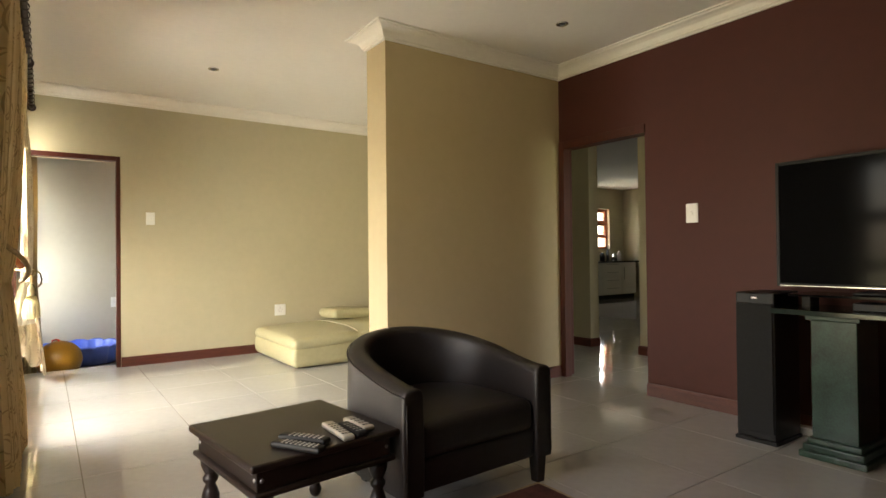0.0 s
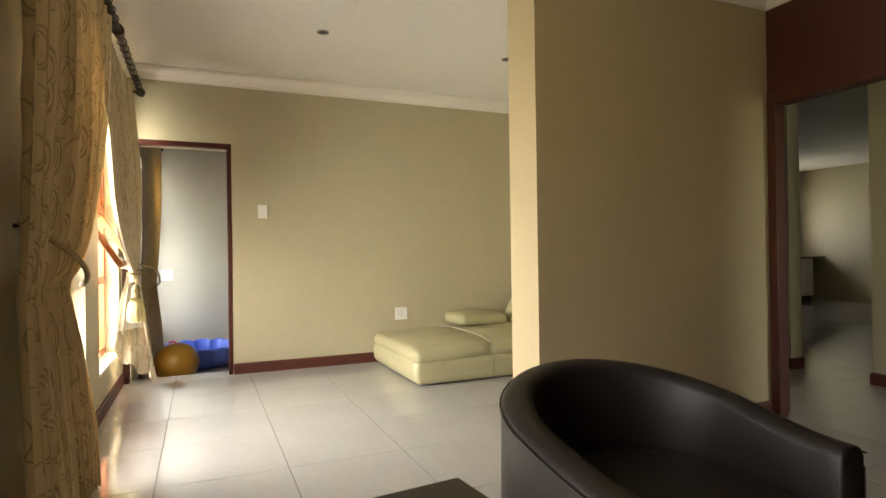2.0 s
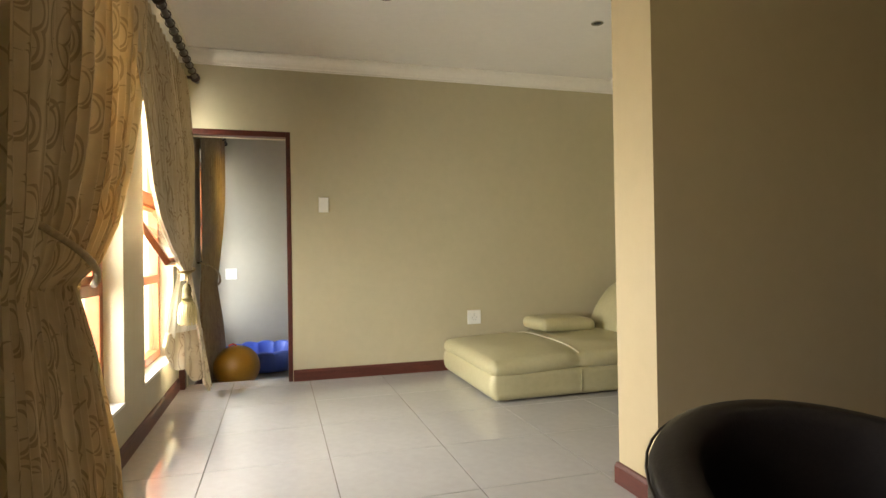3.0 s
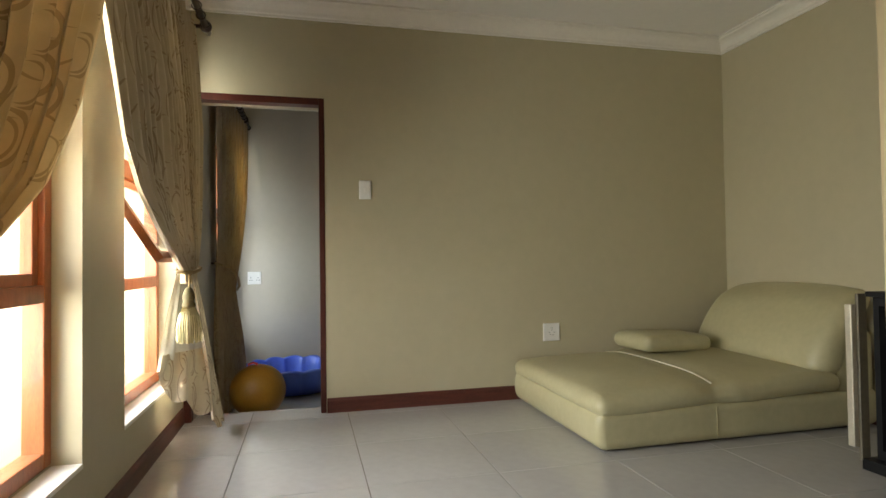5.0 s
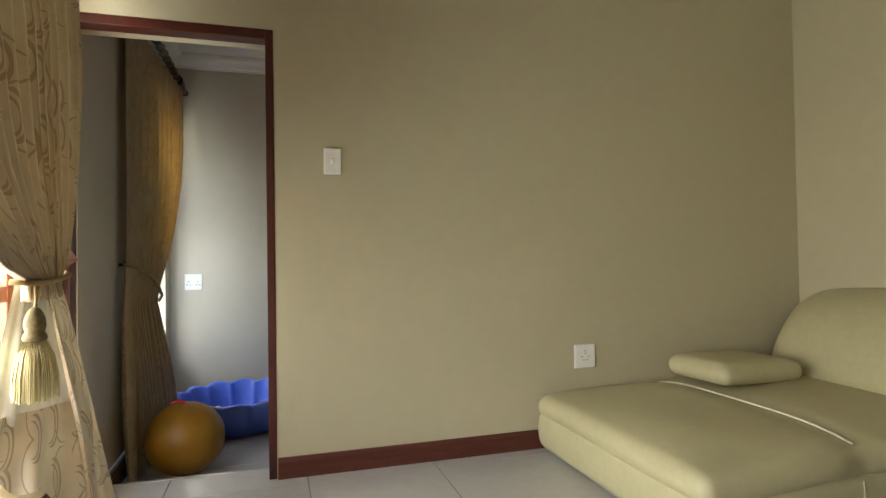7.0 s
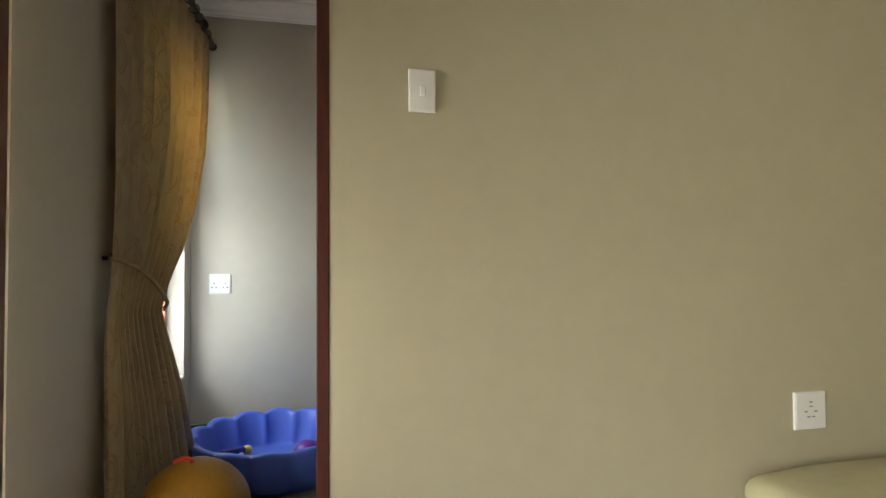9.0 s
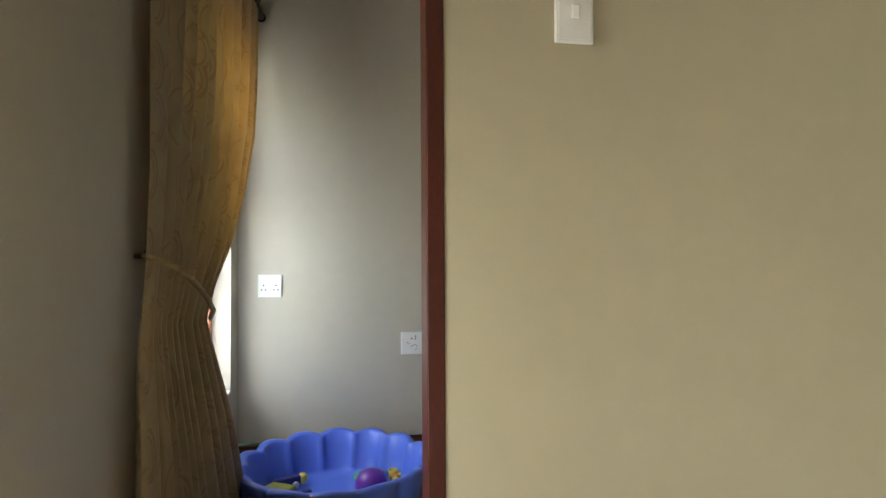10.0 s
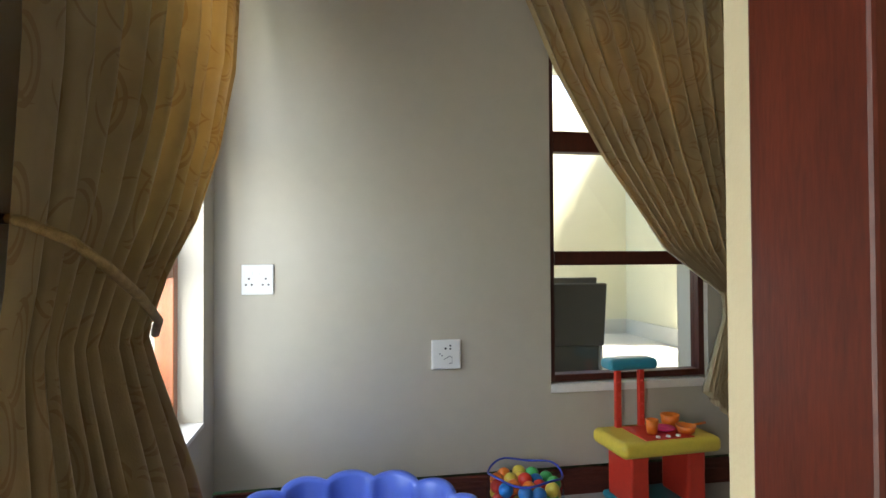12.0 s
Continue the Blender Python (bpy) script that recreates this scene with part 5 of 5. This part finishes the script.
tagged(part("worktop", box(9.58, 12.4, KN - 0.65, KN, 0.862, 0.90, 0.004), GRANITE), "dark granite kitchen worktop", "worktop")
upper = thing("wall_cabinet", 10.1, KN - 0.35, 1.45, 0, "white kitchen wall cabinet beside the window", "cabinet")
part("body", box(0, 0.75, 0.02, 0.35, 0, 0.9), KITCHEN_WHITE, upper)
part("door", box(0.003, 0.747, 0, 0.02, 0.003, 0.897, 0.002), KITCHEN_WHITE, upper)
for i, (x, h, r, m) in enumerate(((11.0, 0.28, 0.05, GREY_METAL), (11.25, 0.2, 0.06, PLASTIC_BLACK), (11.45, 0.3, 0.035, SLOT), (11.7, 0.18, 0.07, CHROME), (11.9, 0.24, 0.05, KITCHEN_WHITE))):
    tagged(part("kitchen_jar", lathe([(r, 0), (r, h * 0.7), (r * 0.6, h * 0.85), (r * 0.55, h)], 16, at=pose(x, KN - 0.25, 0.902)), m, smooth=True), "kitchen jar standing on a dark worktop", "jar", "jars on the worktop")
blind = thing("kitchen_blind", 11.62, KN - 0.03, 1.25, 0, "slatted wooden blind half across the kitchen window", "blind")
for k in range(24):
    part("slat", box(0.0, 0.22, -0.012, 0.012, k * 0.04, k * 0.04 + 0.004), FRAME, blind)


# ---- garden ----
def leaves(cx, cy, cz, rx, ry, rz, count, size, seed, bm):
    rnd = random.Random(seed)
    for _ in range(count):
        while True:
            p = Vector((rnd.uniform(-1, 1), rnd.uniform(-1, 1), rnd.uniform(-1, 1)))
            if 0.25 < p.length < 1.0:
                break
        c = Vector((cx + p.x * rx, cy + p.y * ry, cz + p.z * rz))
        q = Euler((rnd.uniform(0, 6.3), rnd.uniform(0, 6.3), rnd.uniform(0, 6.3))).to_matrix()
        s = size * rnd.uniform(0.6, 1.4)
        vs = [bm.verts.new(c + q @ Vector(v)) for v in ((-s, 0, 0), (0, -s * 0.4, s * 0.1), (s, 0, 0), (0, s * 0.4, s * 0.1))]
        bm.faces.new(vs)
    return bm


def shrub(x, y, h, w, seed, label, category="shrub"):
    rnd = random.Random(seed)
    o = thing("tree" if category == "tree" else "shrub", x, y, -0.36, 0, label, category, kind="")
    stem = bmesh.new()
    crown = bmesh.new()
    base = h * (0.35 if category == "tree" else 0.1)
    tube([(0, 0, 0), (0.03 * h, 0.02 * h, base), (0.02 * h, 0.05 * h, h * 0.75)], [0.035 * h, 0.024 * h, 0.008 * h], 8, stem)
    for k in range(9):
        a = k * 2.4
        z = base + (h - base) * (0.15 + 0.75 * k / 9)
        rr = w * rnd.uniform(0.45, 0.8) * (1.05 - 0.5 * k / 9)
        e = (rr * math.cos(a), rr * math.sin(a), z)
        tube([(0.02 * h, 0.02 * h, base + (z - base) * 0.5), e], [0.012 * h, 0.003 * h], 6, stem)
        leaves(*e, w * rnd.uniform(0.4, 0.6), w * rnd.uniform(0.4, 0.6), h * rnd.uniform(0.14, 0.2), 260, 0.06 if category == "shrub" else 0.11, seed * 31 + k, crown)
    part("trunk", stem, BARK, o, smooth=True)
    part("crown", crown, LEAF, o)
    return o


tagged(part("ground", box(-600, 600, -600, 600, -0.8, -0.36), GRASS), "green lawn around the house", "ground", kind="structure")
for i, (x, y, h, w) in enumerate(((-3.0, 12.0, 1.9, 0.9), (-2.2, 14.0, 2.1, 1.0), (-3.8, 10.2, 1.9, 0.9), (-1.6, 16.2, 1.8, 0.9), (-4.6, 8.0, 1.8, 0.9), (-4.4, 5.5, 1.7, 0.9), (-2.6, 10.4, 1.0, 0.6), (-2.1, 12.2, 1.0, 0.6))):
    shrub(x, y, h, w, i + 1, "leafy green garden shrub on the lawn")
for i, (x, y, h, w) in enumerate(((-6.5, 15.5, 4.5, 1.7), (-8.0, 10.0, 5.0, 1.9), (-4.0, 19.5, 4.2, 1.6))):
    shrub(x, y, h, w, 40 + i, "tall leafy garden tree on the lawn", "tree")

# ---- floor tiles ----
slab = tagged(part("floor", boxes((L - 0.3, R + 0.15, BACK - 0.3, WALL_END, -0.13, -0.004), (R + 0.15, 12.6, 2.0, KN, -0.13, -0.004)), GROUT), "large glossy cream porcelain floor tiles with thin dark joints", "floor", kind="structure")
TX0, TY0 = 0.255, 6.65


def tile_mesh():
    g = 0.0019
    bm = box(-PITCH / 2 + g, PITCH / 2 - g, -PITCH / 2 + g, PITCH / 2 - g, -0.010, 0.0)
    bmesh.ops.bevel(bm, geom=[e for e in bm.edges if all(v.co.z > -0.001 for v in e.verts)], offset=0.0012, segments=1, affect="EDGES")
    me = bpy.data.meshes.new("tile")
    bm.normal_update()
    bm.to_mesh(me)
    bm.free()
    me.materials.append(TILE)
    return me


one = tile_mesh()
rest = bmesh.new()
for i in range(-1, 21):
    for j in range(-14, 6):
        x, y = TX0 + (i + 0.5) * PITCH, TY0 + (j + 0.5) * PITCH
        if y > WALL_END + PITCH / 2 and x < 3.9:
            continue
        if x < 4.3 and y > -1.9 and y < 7.6:
            o = new("tile", one)
            o.matrix_basis = pose(x, y, 0)
            if y + PITCH / 2 > WALL_END and x < 3.9:
                k = (WALL_END - (y - PITCH / 2)) / PITCH
                o.matrix_basis = pose(x, WALL_END - k * PITCH / 2, 0) @ Matrix.Diagonal((1, k, 1, 1))
            o.parent = slab
        elif x > 3.8 and y > 2.0 and y < KN:
            rest.from_mesh(one)
            rest.verts.ensure_lookup_table()
            for v in rest.verts[-len(one.vertices):]:
                v.co += Vector((x, y, 0))
tagged(part("far_tiles", rest, TILE, slab), kind="stuff")
slab2 = tagged(part("floor_playroom", box(L2 - 0.3, R2 + 0.2, WALL_END, FAR2 + 0.2, FZ - 0.13, FZ - 0.004), GROUT), "glossy cream porcelain floor tiles one step down", "floor", kind="structure")
for i in range(-1, 6):
    for j in range(4):
        o = new("tile", one)
        o.matrix_basis = pose(TX0 + (i + 0.5) * PITCH, WALL_END + 0.012 + (j + 0.5) * PITCH, FZ)
        o.parent = slab2
tagged(part("step_riser", box(L - 0.2, 0.75, WALL_END, WALL_END + 0.012, FZ, -0.012), TILE), "cream tiled step down into the playroom", "step", kind="structure")
tagged(part("step_nosing", box(-0.15, 0.70, WALL_END - 0.004, WALL_END + 0.016, -0.012, 0.001), TILE), "cream tile nosing at the edge of a step", "step", kind="structure")
